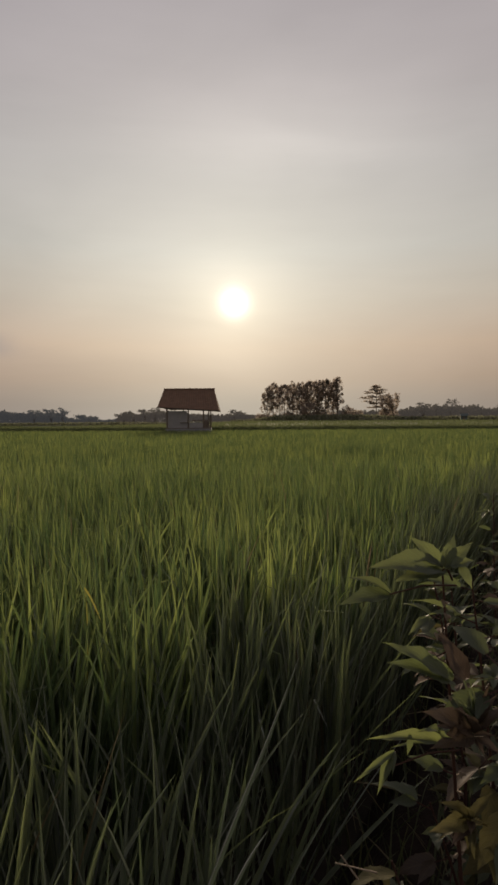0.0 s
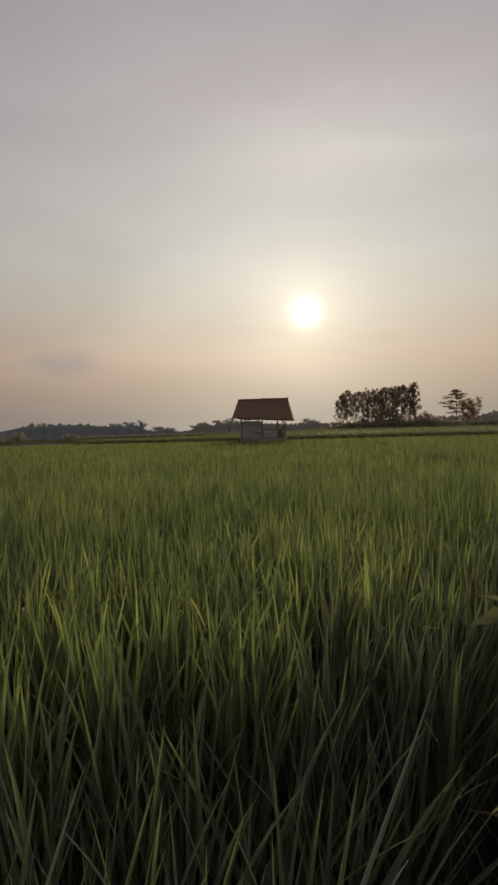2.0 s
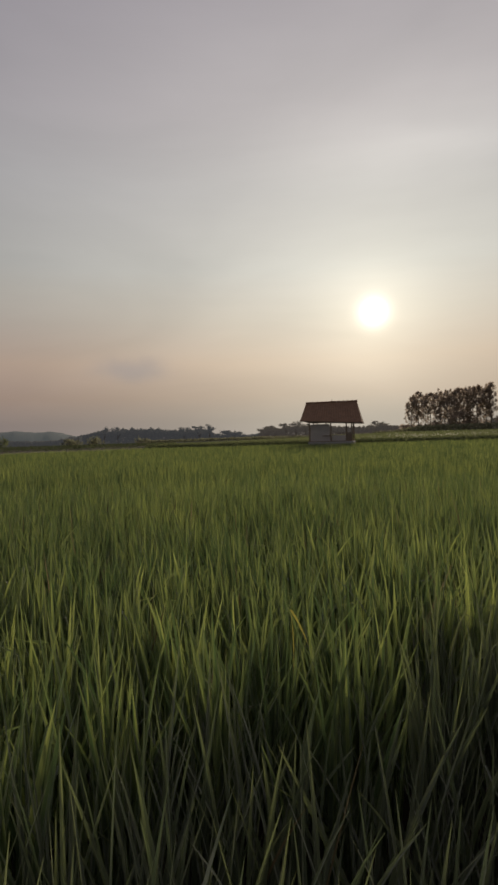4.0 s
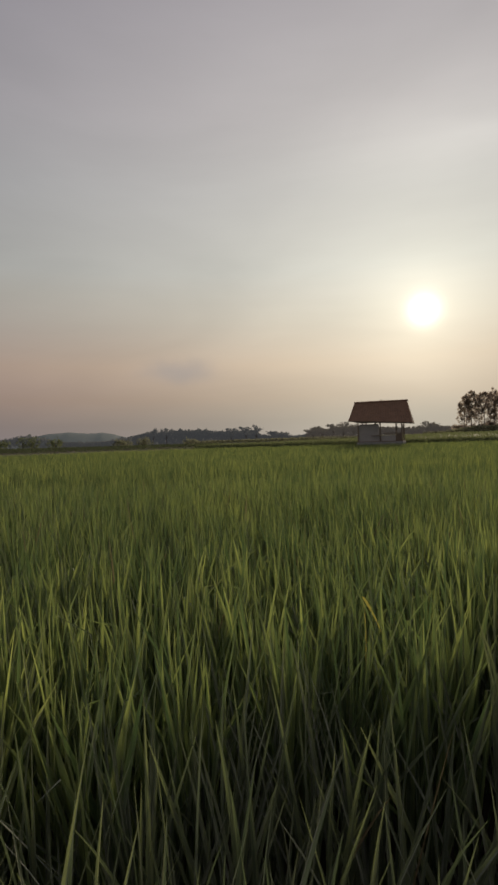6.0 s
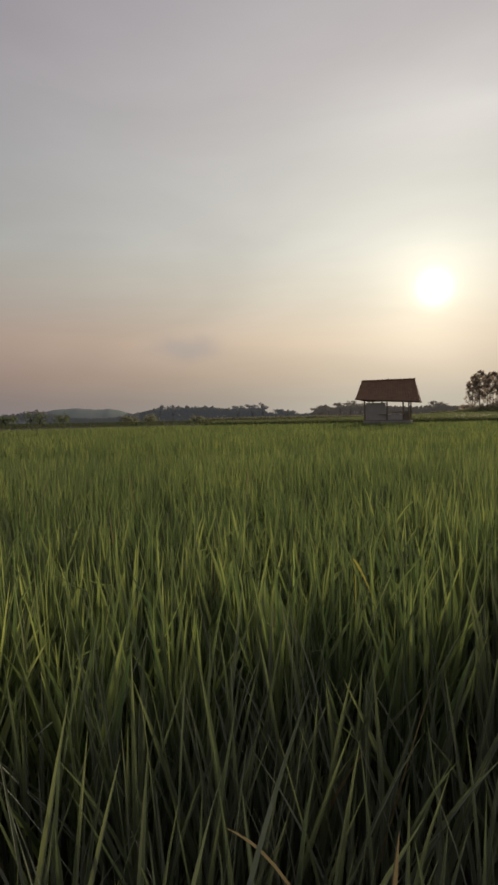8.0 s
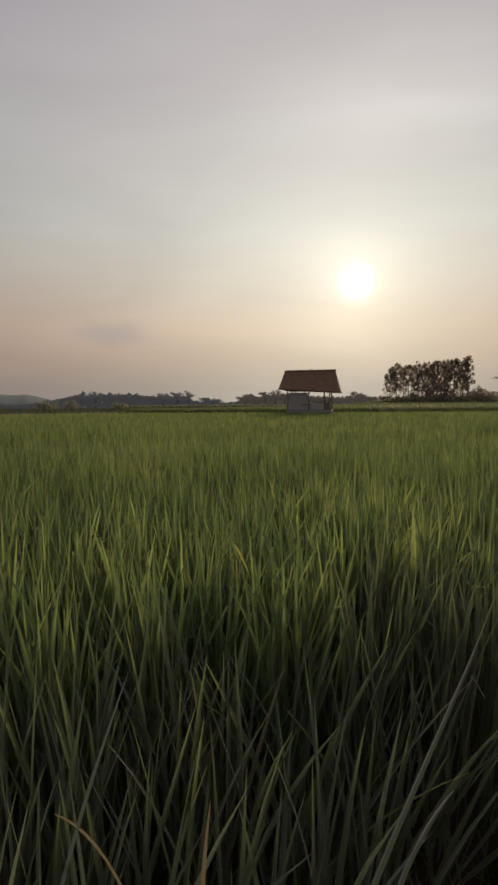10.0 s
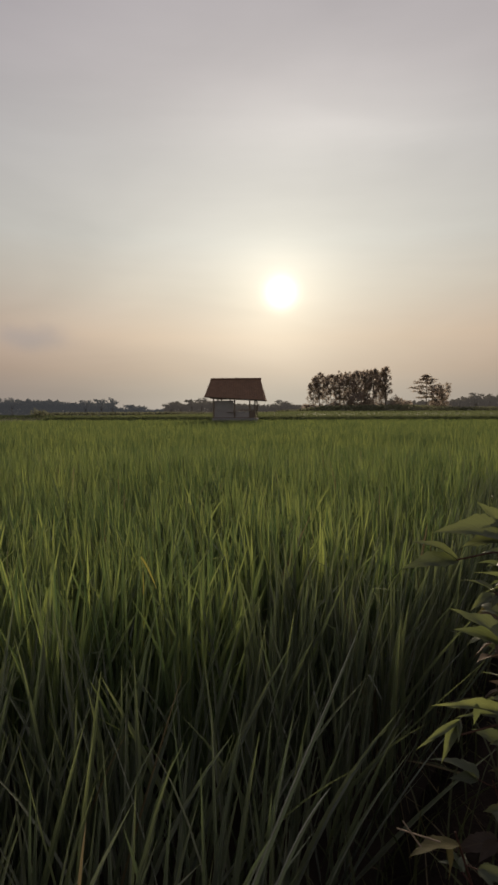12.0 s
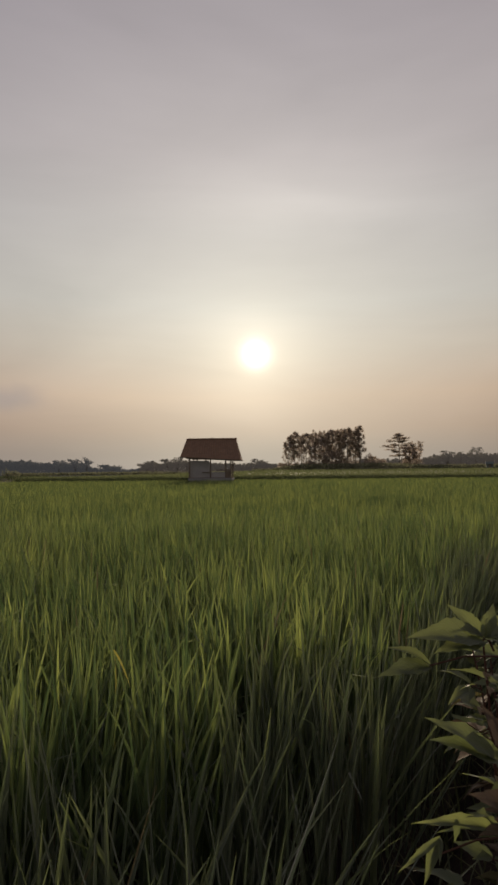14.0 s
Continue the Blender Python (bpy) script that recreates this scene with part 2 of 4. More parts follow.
M_EARTH = matte("bund_earth", (.018, .013, .011), (.036, .024, .019), 7.0, 0.95, 0.9, (.02, .015, .012))
M_GRASS = leafy("bund_grass", (.045, .06, .025), (.09, .105, .045), (.18, .15, .08), 0.35, 0.03)
# scrub and terrace crop: haze over the distance put into paler leaf colours
M_SCRUB = leafy("far_scrub_leaf_hazed", (.125, .13, .095), (.18, .18, .13), (.24, .22, .14), 0.6, 0.0, 0.7, lit=((.20, .21, .13), (.26, .27, .165)))
M_CROP = leafy("terrace_crop_leaf", (.085, .105, .062), (.135, .155, .092), (.22, .21, .12), 0.45, 0.0, 0.7, lit=((.165, .195, .085), (.235, .265, .115)))
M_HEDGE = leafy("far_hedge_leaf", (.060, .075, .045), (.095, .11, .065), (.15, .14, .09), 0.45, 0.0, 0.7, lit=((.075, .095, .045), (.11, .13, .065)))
M_TERRACE = matte("terrace_crop_ground", (.085, .10, .05), (.13, .145, .075), 0.3, 0.95, 0.5)
# the hill's haze is put into a blue-grey colour and faint emission
M_HILL = matte("far_wooded_hill_hazed", (.045, .058, .060), (.065, .080, .080), 0.02, 1.0, 0.0, glow=(.025, .032, .036))
M_ROOF = matte("roof_tile", (.22, .138, .098), (.32, .20, .142), 2.5, 0.85, 0.3, (.15, .098, .072))
M_POST = matte("weathered_timber", (.17, .14, .115), (.26, .215, .175), 8.0, 0.85, 0.3, stretch=(1, 1, .15))
M_PALE = matte("pale_board", (.36, .36, .37), (.45, .44, .44), 2.0, 0.8, 0.1, (.31, .30, .30))
M_SHED = matte("faded_blue_board", (.12, .15, .15), (.17, .20, .19), 1.5, 0.85, 0.2)
M_SLAB = matte("grey_plinth", (.25, .255, .275), (.33, .335, .35), 2.0, 0.9, 0.3)

# ---------------------------------------------------------------- mesh helpers


def mesh_of(name, verts, faces, mat, uvs=None, smooth=True, keel=False):
    """A mesh from arrays; all faces have the same number of corners. keel: blades three points wide, creased along the middle."""
    me = bpy.data.meshes.new(name)
    verts = np.asarray(verts, np.float32)
    faces = np.asarray(faces, np.int32)
    k = faces.shape[1]
    me.vertices.add(len(verts))
    me.vertices.foreach_set("co", verts.ravel())
    me.loops.add(faces.size)
    me.loops.foreach_set("vertex_index", faces.ravel())
    me.polygons.add(len(faces))
    me.polygons.foreach_set("loop_start", np.arange(0, faces.size, k, dtype=np.int32))
    me.polygons.foreach_set("use_smooth", np.full(len(faces), smooth))
    if uvs is not None:
        lay = me.uv_layers.new(name="UVMap")
        lay.data.foreach_set("uv", np.asarray(uvs, np.float32)[faces.ravel()].ravel())
    me.update(calc_edges=True)
    if keel:
        ends = np.zeros(len(me.edges) * 2, np.int32)
        me.edges.foreach_get("vertices", ends)
        me.attributes.new("sharp_edge", "BOOLEAN", "EDGE").data.foreach_set("value", (ends.reshape(-1, 2) % 3 == 1).all(1))
    me.materials.append(mat)
    return me


def put(name, me, parent=None, at=None, label=""):
    ob = new(name, me)
    if parent:
        ob.parent = parent
    if at is not None:
        ob.matrix_local = at
    if label:
        ob["label"] = label
    return ob


def part(name, bm, mat, parent=None, label="", at=None):
    """Links a bmesh as one mesh object under a thing or a part."""
    me = bpy.data.meshes.new(name)
    bmesh.ops.recalc_face_normals(bm, faces=bm.faces)
    bm.to_mesh(me)
    bm.free()
    me.materials.append(mat)
    return put(name, me, parent, at, label)


def box(bm, x0, x1, y0, y1, z0, z1, bevel=0.0):
    vs = [bm.verts.new((x, y, z)) for x in (x0, x1) for y in (y0, y1) for z in (z0, z1)]
    fs = [bm.faces.new([vs[i] for i in q]) for q in ((0, 1, 3, 2), (4, 6, 7, 5), (0, 4, 5, 1), (2, 3, 7, 6), (0, 2, 6, 4), (1, 5, 7, 3))]
    if bevel:
        es = list({e for f in fs for e in f.edges})
        bmesh.ops.bevel(bm, geom=es, offset=bevel, segments=1, affect="EDGES")
    return bm


def tube(bm, pts, radii, sides=7):
    """A tapered tube along points."""
    rings = []
    pts = [Vector(p) for p in pts]
    for i, p in enumerate(pts):
        d = (pts[min(i + 1, len(pts) - 1)] - pts[max(i - 1, 0)]).normalized()
        a = d.orthogonal().normalized() if abs(d.z) < 0.9 else Vector((1, 0, 0))
        a = (a - d * a.dot(d)).normalized()
        b = d.cross(a)
        rings.append([bm.verts.new(p + (a * math.cos(k * 2 * math.pi / sides) + b * math.sin(k * 2 * math.pi / sides)) * radii[i]) for k in range(sides)])
    for r0, r1 in zip(rings, rings[1:]):
        for k in range(sides):
            bm.faces.new((r0[k], r0[(k + 1) % sides], r1[(k + 1) % sides], r1[k]))
    bm.faces.new(rings[0][::-1])
    bm.faces.new(rings[-1])
    return bm


def blades(rng, base, phi, lean, bend, length, width, segs, fold=True, twist=None, snap=None):
    """Many grass blades at once: base points, heading, lean from upright, bend towards the tip (radians), length, width.
    Returns vertices, quads and uvs."""
    n = len(base)
    s = np.linspace(0, 1, segs + 1)
    th = lean[:, None] + bend[:, None] * s[None, :] ** 1.8
    if snap is not None:                          # blades that have folded over near the tip
        th = th + snap[:, None] * (s[None, :] >= rng.uniform(.62, .95, n)[:, None])
    ds = length[:, None] / segs
    out = np.concatenate([np.zeros((n, 1)), np.cumsum(np.sin(th[:, :-1]) * ds, 1)], 1)
    up = np.concatenate([np.zeros((n, 1)), np.cumsum(np.cos(th[:, :-1]) * ds, 1)], 1)
    head = np.stack([np.cos(phi), np.sin(phi), np.zeros(n)], 1)
    c = base[:, None, :] + head[:, None, :] * out[..., None]
    c[..., 2] += up
    tw = rng.uniform(-1.2, 1.2, n) if twist is None else twist
    tw = tw[:, None] + rng.uniform(-.7, .7, n)[:, None] * s[None, :]
    side = np.stack([-np.sin(phi), np.cos(phi), np.zeros(n)], 1)[:, None, :]
    tang = np.stack([np.sin(th) * np.cos(phi)[:, None], np.sin(th) * np.sin(phi)[:, None], np.cos(th)], 2)
    nor = np.cross(side, tang)
    across = side * np.cos(tw)[..., None] + nor * np.sin(tw)[..., None]
    normal = np.cross(tang, across)
    w = width[:, None] * np.minimum(1.0, 0.45 + 2.2 * s[None, :]) * (1 - s[None, :] ** 3.2) * 0.5 + 0.0004
    l, r = c - across * w[..., None], c + across * w[..., None]
    if fold:
        cols = [l, c - normal * (w * 0.45)[..., None], r]
    else:
        cols = [l, r]
    k = len(cols)
    v = np.stack(cols, 2)
    uv = np.zeros((n, segs + 1, k, 2))
    uv[..., 0] = np.linspace(0, 1, k)[None, None, :]
    uv[..., 1] = s[None, :, None]
    idx = np.arange(n * (segs + 1) * k).reshape(n, segs + 1, k)
    q = np.stack([idx[:, :-1, :-1], idx[:, :-1, 1:], idx[:, 1:, 1:], idx[:, 1:, :-1]], -1)
    return v.reshape(-1, 3), q.reshape(-1, 4), uv.reshape(-1, 2)


def leaf_cards(rng, centers, size, droop=0.0, aspect=1.6):
    """Pointed leaf sprays: one bent four-corner kite at each centre."""
    n = len(centers)
    d = rng.normal(size=(n, 3))
    d[:, 2] -= droop
    d /= np.linalg.norm(d, axis=1)[:, None]
    a = np.cross(d, rng.normal(size=(n, 3)))
    a /= np.linalg.norm(a, axis=1)[:, None]
    sz = (size * rng.uniform(.6, 1.4, n))[:, None]
    p0, p2 = centers - d * sz * aspect * .5, centers + d * sz * aspect * .5
    m = centers + np.cross(d, a) * sz * .12
    p1, p3 = m - a * sz * .5, m + a * sz * .5
    v = np.stack([p0, p1, p2, p3], 1).reshape(-1, 3)
    f = np.arange(4 * n).reshape(n, 4)
    uv = np.tile(np.array([[.5, 0], [0, .5], [.5, 1], [1, .5]]), (n, 1))
    return v, f, uv

# ---------------------------------------------------------------- ground


def skin(name, xs, ys, height, mat):
    """A sheet over a grid of x and y, with the height given by a function of both."""
    X, Y = np.meshgrid(xs, ys)
    Z = height(X, Y)
    v = np.stack([X, Y, Z], -1).reshape(-1, 3)
    i = np.arange(X.size).reshape(X.shape)
    f = np.stack([i[:-1, :-1], i[:-1, 1:], i[1:, 1:], i[1:, :-1]], -1).reshape(-1, 4)
    return mesh_of(name, v, f, mat)


def spread(lo, hi, near, n):
    """Coordinates that are close together near one value and far apart away from it."""
    u = np.linspace(-1, 1, n)
    return np.where(u < 0, near + (near - lo) * -np.abs(u) ** 3, near + (hi - near) * np.abs(u) ** 3)


EDGE = Vector((0.19, 1.5))                       # a point of the paddy's edge along the bund
ALONG = Vector((math.sin(radians(29.5)), math.cos(radians(29.5))))
OUT = Vector((ALONG.y, -ALONG.x))                # from the paddy towards the bund


def beyond(x, y):
    """Metres from the paddy's edge, positive on the bund."""
    return (x - EDGE.x) * OUT.x + (y - EDGE.y) * OUT.y


ground = tagged(put("ground", skin("ground", spread(-2500, 2500, 0, 90), spread(-2500, 2500, 2, 90),
                                   lambda X, Y: -0.02 + 0 * X, M_MUD)),
                "flat dark paddy mud that reaches the horizon", "ground", kind="structure")


def build_bund():
    a = np.linspace(-16, 40, 300)
    b = np.linspace(-0.02, 1.9, 40)
    A, B = np.meshgrid(a, b)
    rng = np.random.default_rng(5)
    rise = np.clip(B / 0.22, 0, 1) * np.clip((1.9 - B) / 0.3, 0, 1)
    Z = 0.24 * rise * rise * (3 - 2 * rise) + rng.normal(0, .008, A.shape) * rise
    Z += 0.03 * np.sin(A * 3.1 + np.cos(B * 4)) * rise * 0.6 - 0.03
    X = EDGE.x + ALONG.x * A + OUT.x * B
    Y = EDGE.y + ALONG.y * A + OUT.y * B
    v = np.stack([X, Y, Z], -1).reshape(-1, 3)
    i = np.arange(A.size).reshape(A.shape)
    f = np.stack([i[:-1, :-1], i[1:, :-1], i[1:, 1:], i[:-1, 1:]], -1).reshape(-1, 4)
    return tagged(put("path_bund", mesh_of("path_bund", v, f, M_EARTH)),
                  "low dark earth bund along the paddy's edge", "earth bund", kind="structure")


build_bund()

TERRACE_Y = 49.0


def terrace_front(x):
    return TERRACE_Y + 0.9 * np.sin(x * 0.11) + 0.02 * x


def terrace_rise(x, y, z):
    """The terrace climbs on the right of the hut and stays level on the left of it."""
    s = np.clip((np.degrees(np.arctan2(x, y)) + 9) / 11, 0.0, 1)
    return np.where(z > 1.02, 1.02 + (z - 1.02) * (.12 + .88 * s * s * (3 - 2 * s)), z)


def build_terrace():
    xs = np.concatenate([np.linspace(-25.5, 60, 150), np.linspace(64, 900, 40)])
    d = np.array([0, .5, 1.2, 1.9, 2.6, 4, 8, 16, 30, 60, 110, 180, 300, 600])
    X, D = np.meshgrid(xs, d)
    Y = terrace_front(X) + D
    rng = np.random.default_rng(8)
    Z = np.interp(D, [0, .5, 1.2, 2.6, 4.0, 30, 180, 600], [0.0, .6, .88, .99, 1.02, 1.3, 2.3, 2.5])
    Z = terrace_rise(X, Y, Z) + rng.normal(0, .03, Z.shape) * (D > .1)
    Z *= np.clip((X + 25.6) / 1.6, 0, 1)
    v = np.stack([X, Y, Z], -1).reshape(-1, 3)
    i = np.arange(X.size).reshape(X.shape)
    f = np.stack([i[:-1, :-1], i[:-1, 1:], i[1:, 1:], i[1:, :-1]], -1).reshape(-1, 4)
    return tagged(put("terrace_ground", mesh_of("terrace_ground", v, f, M_TERRACE)),
                  "raised green field terrace behind the rice", "terrace", kind="structure")


build_terrace()

# ---------------------------------------------------------------- rice


def hills(rng, spacing, keep):
    """Planting places in rows along the bund, jittered; keep(x, y) picks them."""
    a = np.arange(-130, 100, spacing)
    b = np.arange(0.06, 150, spacing * 1.05)
    A, B = np.meshgrid(a, b)
    A, B = A.ravel(), B.ravel()
    x = EDGE.x + ALONG.x * A - OUT.x * B
    y = EDGE.y + ALONG.y * A - OUT.y * B
    ok = keep(x, y)
    x, y = x[ok], y[ok]
    return np.stack([x + rng.normal(0, spacing * .16, len(x)), y + rng.normal(0, spacing * .16, len(x))], 1)


def far_end(x):
    return np.where(x > -26, terrace_front(np.maximum(x, -26)) - 0.05, 49.0 + (x + 26) * 1.9)


def in_field(x, y):
    return (y < far_end(x)) & (x > -60) & (x < 45) & (y > -14) & (beyond(x, y) < -0.03)


def in_sight(x, y):
    az = np.degrees(np.arctan2(x, y))
    return (az > -58) & (az < 36)


def rice_blades(rng, hill, per, segs, fold, thick, tall=0.90, patch=0.06):
    n = len(hill) * per
    h = np.repeat(np.arange(len(hill)), per)
    base = np.zeros((n, 3))
    base[:, :2] = hill[h] + rng.normal(0, .028, (n, 2))
    reach = tall + patch * np.array([noise.noise(Vector((x * .35, y * .35, 3))) for x, y in hill])[h] if len(hill) < 9000 else np.full(n, tall)
    phi = rng.uniform(0, 2 * np.pi, n)
    lean = np.abs(rng.normal(0, .175, n)) + rng.uniform(.05, .45, n) * (rng.uniform(0, 1, n) < .16)
    bend = np.abs(rng.normal(0, .15, n)) + .5 * (rng.uniform(0, 1, n) < .05)
    snap = rng.uniform(.4, 1.5, n) * (rng.uniform(0, 1, n) < .05)
    # the outer plants lean over the bund
    near = np.clip(1 - (-beyond(base[:, 0], base[:, 1])) / 0.35, 0, 1) * (rng.uniform(0, 1, n) < .25)
    phi = np.where(near > .1, math.atan2(OUT.y, OUT.x) + rng.normal(0, .5, n), phi)
    lean = lean + near * rng.uniform(.0, .14, n)
    base[:, 2] = rng.uniform(0, .48, n) * (rng.uniform(0, 1, n) < .8)
    reach = reach - .03 * np.clip((2.0 - np.hypot(base[:, 0], base[:, 1])) / 1.2, 0, 1)
    reach = reach * (1 - .08 * np.clip(1 + beyond(base[:, 0], base[:, 1]) / .5, 0, 1))
    length = (reach - base[:, 2]) * np.where(rng.uniform(0, 1, n) < .65, rng.uniform(.78, 1.04, n), rng.uniform(.52, 1.12, n)) * (1 + .1 * bend)
    width = thick * rng.uniform(.5, 1.35, n)
    return blades(rng, base, phi, lean, bend, length, width, segs, fold, snap=snap)


def drawn_blade(line, width, mat):
    """One keeled blade along four points, as a smooth curve."""
    rows = 12
    v, uv = [], []
    for k in range(rows + 1):
        s = k / rows
        a, b, c, d = ((1 - s) ** 3, 3 * s * (1 - s) ** 2, 3 * s * s * (1 - s), s ** 3)
        p = line[0] * a + line[1] * b + line[2] * c + line[3] * d
        t = ((line[1] - line[0]) * (1 - s) ** 2 + (line[2] - line[1]) * 2 * s * (1 - s) + (line[3] - line[2]) * s * s).normalized()
        side = t.cross(Vector((1.0, .8, .25))).normalized()
        w = width * .5 * min(1.0, .6 + 1.5 * s) * (1 - s ** 3.0) + .0004
        v += [p - side * w, p + t.cross(side) * w * .4, p + side * w]
        uv += [(0, s), (.5, s), (1, s)]
    i = np.arange(len(v)).reshape(rows + 1, 3)
    f = np.stack([i[:-1, :-1], i[:-1, 1:], i[1:, 1:], i[1:, :-1]], -1).reshape(-1, 4)
    return mesh_of("leaf_blade", v, f, mat, uv, keel=True)


def build_rice():
    rng = np.random.default_rng(11)
    dist = lambda x, y: np.hypot(x, y)
    outer = lambda x, y: beyond(x, y) > -.30 + .16 * np.sin(x * 7.1 + 1.3 * np.sin(y * 5.3)) * np.sin(y * 3.9)      # rows beside the bund, given the leaf with shade in its colour
    zones = (
        ("rice_plants_near", .185, lambda x, y: in_field(x, y) & (dist(x, y) >= NEAR) & (dist(x, y) < 3.4) & ~outer(x, y), 30, 7, True, .0175),
        ("rice_plants_middle", .20, lambda x, y: in_field(x, y) & (dist(x, y) >= 3.4) & (dist(x, y) < 8) & in_sight(x, y) & ~outer(x, y), 32, 4, True, .0140),
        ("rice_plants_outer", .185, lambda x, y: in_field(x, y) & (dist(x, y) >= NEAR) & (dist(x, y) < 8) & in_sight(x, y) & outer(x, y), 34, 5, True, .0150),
        ("rice_plants_far", .25, lambda x, y: in_field(x, y) & (dist(x, y) >= 8) & (dist(x, y) < 20) & in_sight(x, y), 26, 3, False, .0172),
        ("rice_plants_farthest", .40, lambda x, y: in_field(x, y) & (dist(x, y) >= 20) & in_sight(x, y), 10, 2, False, .036),
        ("rice_plants_beside", .26, lambda x, y: in_field(x, y) & (dist(x, y) >= 3.4) & (dist(x, y) < 12) & ~in_sight(x, y), 16, 2, False, .022),
        ("rice_plants_around", .45, lambda x, y: in_field(x, y) & (dist(x, y) >= 12) & (dist(x, y) < 60) & ~in_sight(x, y), 7, 2, False, .04),
    )
    for name, spacing, keep, per, segs, fold, thick in zones:
        mat = M_RICE_SHADED if "outer" in name else M_RICE if fold else M_RICE_FAR
        v, f, uv = rice_blades(rng, hills(rng, spacing, keep), per, segs, fold, thick)
        tagged(put(name, mesh_of(name, v, f, mat, uv, keel=fold)), "dense upright green rice standing in the paddy", "rice", kind="stuff")
    v, f, uv = rice_blades(rng, hills(rng, .62, lambda x, y: in_field(x, y) & (dist(x, y) >= 1.6) & (dist(x, y) < 8) & in_sight(x, y)), 2, 5, True, .015, 0.92)
    tagged(put("yellowing_rice_blades", mesh_of("yellowing_rice_blades", v, f, M_RICE_DRY, uv)), "scattered yellowing blades among the green rice", "rice", kind="stuff")
    # the plants at the very edge, one by one
    kinds = []
    for i in range(28):
        one = np.zeros((1, 3))
        b = rng.uniform(.0, 1.0)
        v, f, uv = blades(rng, one, np.zeros(1), np.array([abs(rng.normal(0, .05))]), np.array([.06 + .42 * b * b * b]), np.ones(1), np.array([.0150 * rng.uniform(.7, 1.2) / .7]), 8, True)
        kinds.append(mesh_of("leaf_blade", v, f, M_RICE_DRY if i in (5, 17) else M_RICE_SHADED, uv, keel=True))
    plants = []
    for hx, hy in hills(rng, .185, lambda x, y: in_field(x, y) & (np.hypot(x, y) < NEAR) & (y > -.35)):
        plant = tagged(new("rice_plant"), "upright green rice plant at the paddy's edge", "rice plant", "rice plants at the edge")
        plant.location = (hx, hy, -.02)
        plants.append(plant)
        edge = max(0.0, 1 + beyond(hx, hy) / 0.4)
        for k in range(int(24 - 9 * min(edge, 1))):
            phi, lean = rng.uniform(0, 360), abs(rng.normal(0, 11))
            if rng.uniform() < .4 * edge:
                phi, lean = math.degrees(math.atan2(OUT.y, OUT.x)) + rng.normal(0, 35), rng.uniform(6, 30)
            z = rng.uniform(0, .34) * (rng.uniform() < .75)
            size = max(.1, .90 - .08 * edge - .03 * min(1.0, (2.0 - math.hypot(hx, hy)) / 1.2) - z) * (rng.uniform(.76, 1.04) if rng.uniform() < .62 else rng.uniform(.5, 1.1))
            m = Matrix.LocRotScale((rng.normal(0, .028), rng.normal(0, .028), z), (Euler((0, 0, radians(phi))).to_quaternion() @ Euler((0, radians(lean), 0)).to_quaternion()), (size, max(size, .55), size))
            i = int(rng.integers(0, 28))
            if i in (5, 17) and rng.uniform() < .85:
                i += 1
            put("leaf_blade", kinds[i], plant, m)
    # single blades that stand out: a line from low to tip, width, material, label
    for line, width, mat, label in (
            (((-.185, .60, .45), (-.079, .66, .782), (.020, .73, .93), (.075, .80, 1.044)), .0085, M_RICE_DULL, ""),
            (((-.13, .60, .50), (-.065, .66, .731), (-.02, .70, .79), (.022, .729, .824)), .008, M_RICE_DULL, ""),
            (((-0.494, 0.522, 0.533), (-0.464, 0.556, 0.754), (-0.423, 0.581, 0.885), (-0.383, 0.606, 1.009)), .014, M_RICE_DULL, ""),
            (((-0.314, 0.556, 0.549), (-0.354, 0.573, 0.757), (-0.422, 0.590, 0.800), (-0.508, 0.623, 0.783)), .017, M_RICE_DRY, "withered pale brown blade bent over"),
            (((-0.293, 0.581, 0.549), (-0.288, 0.590, 0.752), (-0.284, 0.598, 0.801), (-0.279, 0.606, 0.852)), .014, M_RICE_DRY, "dry orange-brown blade"),
            (((-.735, 1.46, .40), (-.727, 1.45, .60), (-.715, 1.45, .70), (-.705, 1.45, .790)), .016, M_RICE_DRY, "dry orange-brown blade"),
            (((-.500, 1.59, .905), (-.485, 1.585, .89), (-.465, 1.575, .86), (-.440, 1.56, .805)), .016, M_RICE_YELLOW, "yellow broken blade"),
            (((-.50, 1.60, .60), (-.495, 1.60, .76), (-.49, 1.59, .84), (-.50, 1.59, .905)), .007, M_RICE_YELLOW, "")):
        home = min(plants, key=lambda p: (p.location.xy - Vector(line[0]).xy).length)
        put("leaf_blade", drawn_blade([Vector(p) - home.location for p in line], width, mat), home, label=label)


NEAR = 1.45
build_rice()

# ---------------------------------------------------------------- field hut


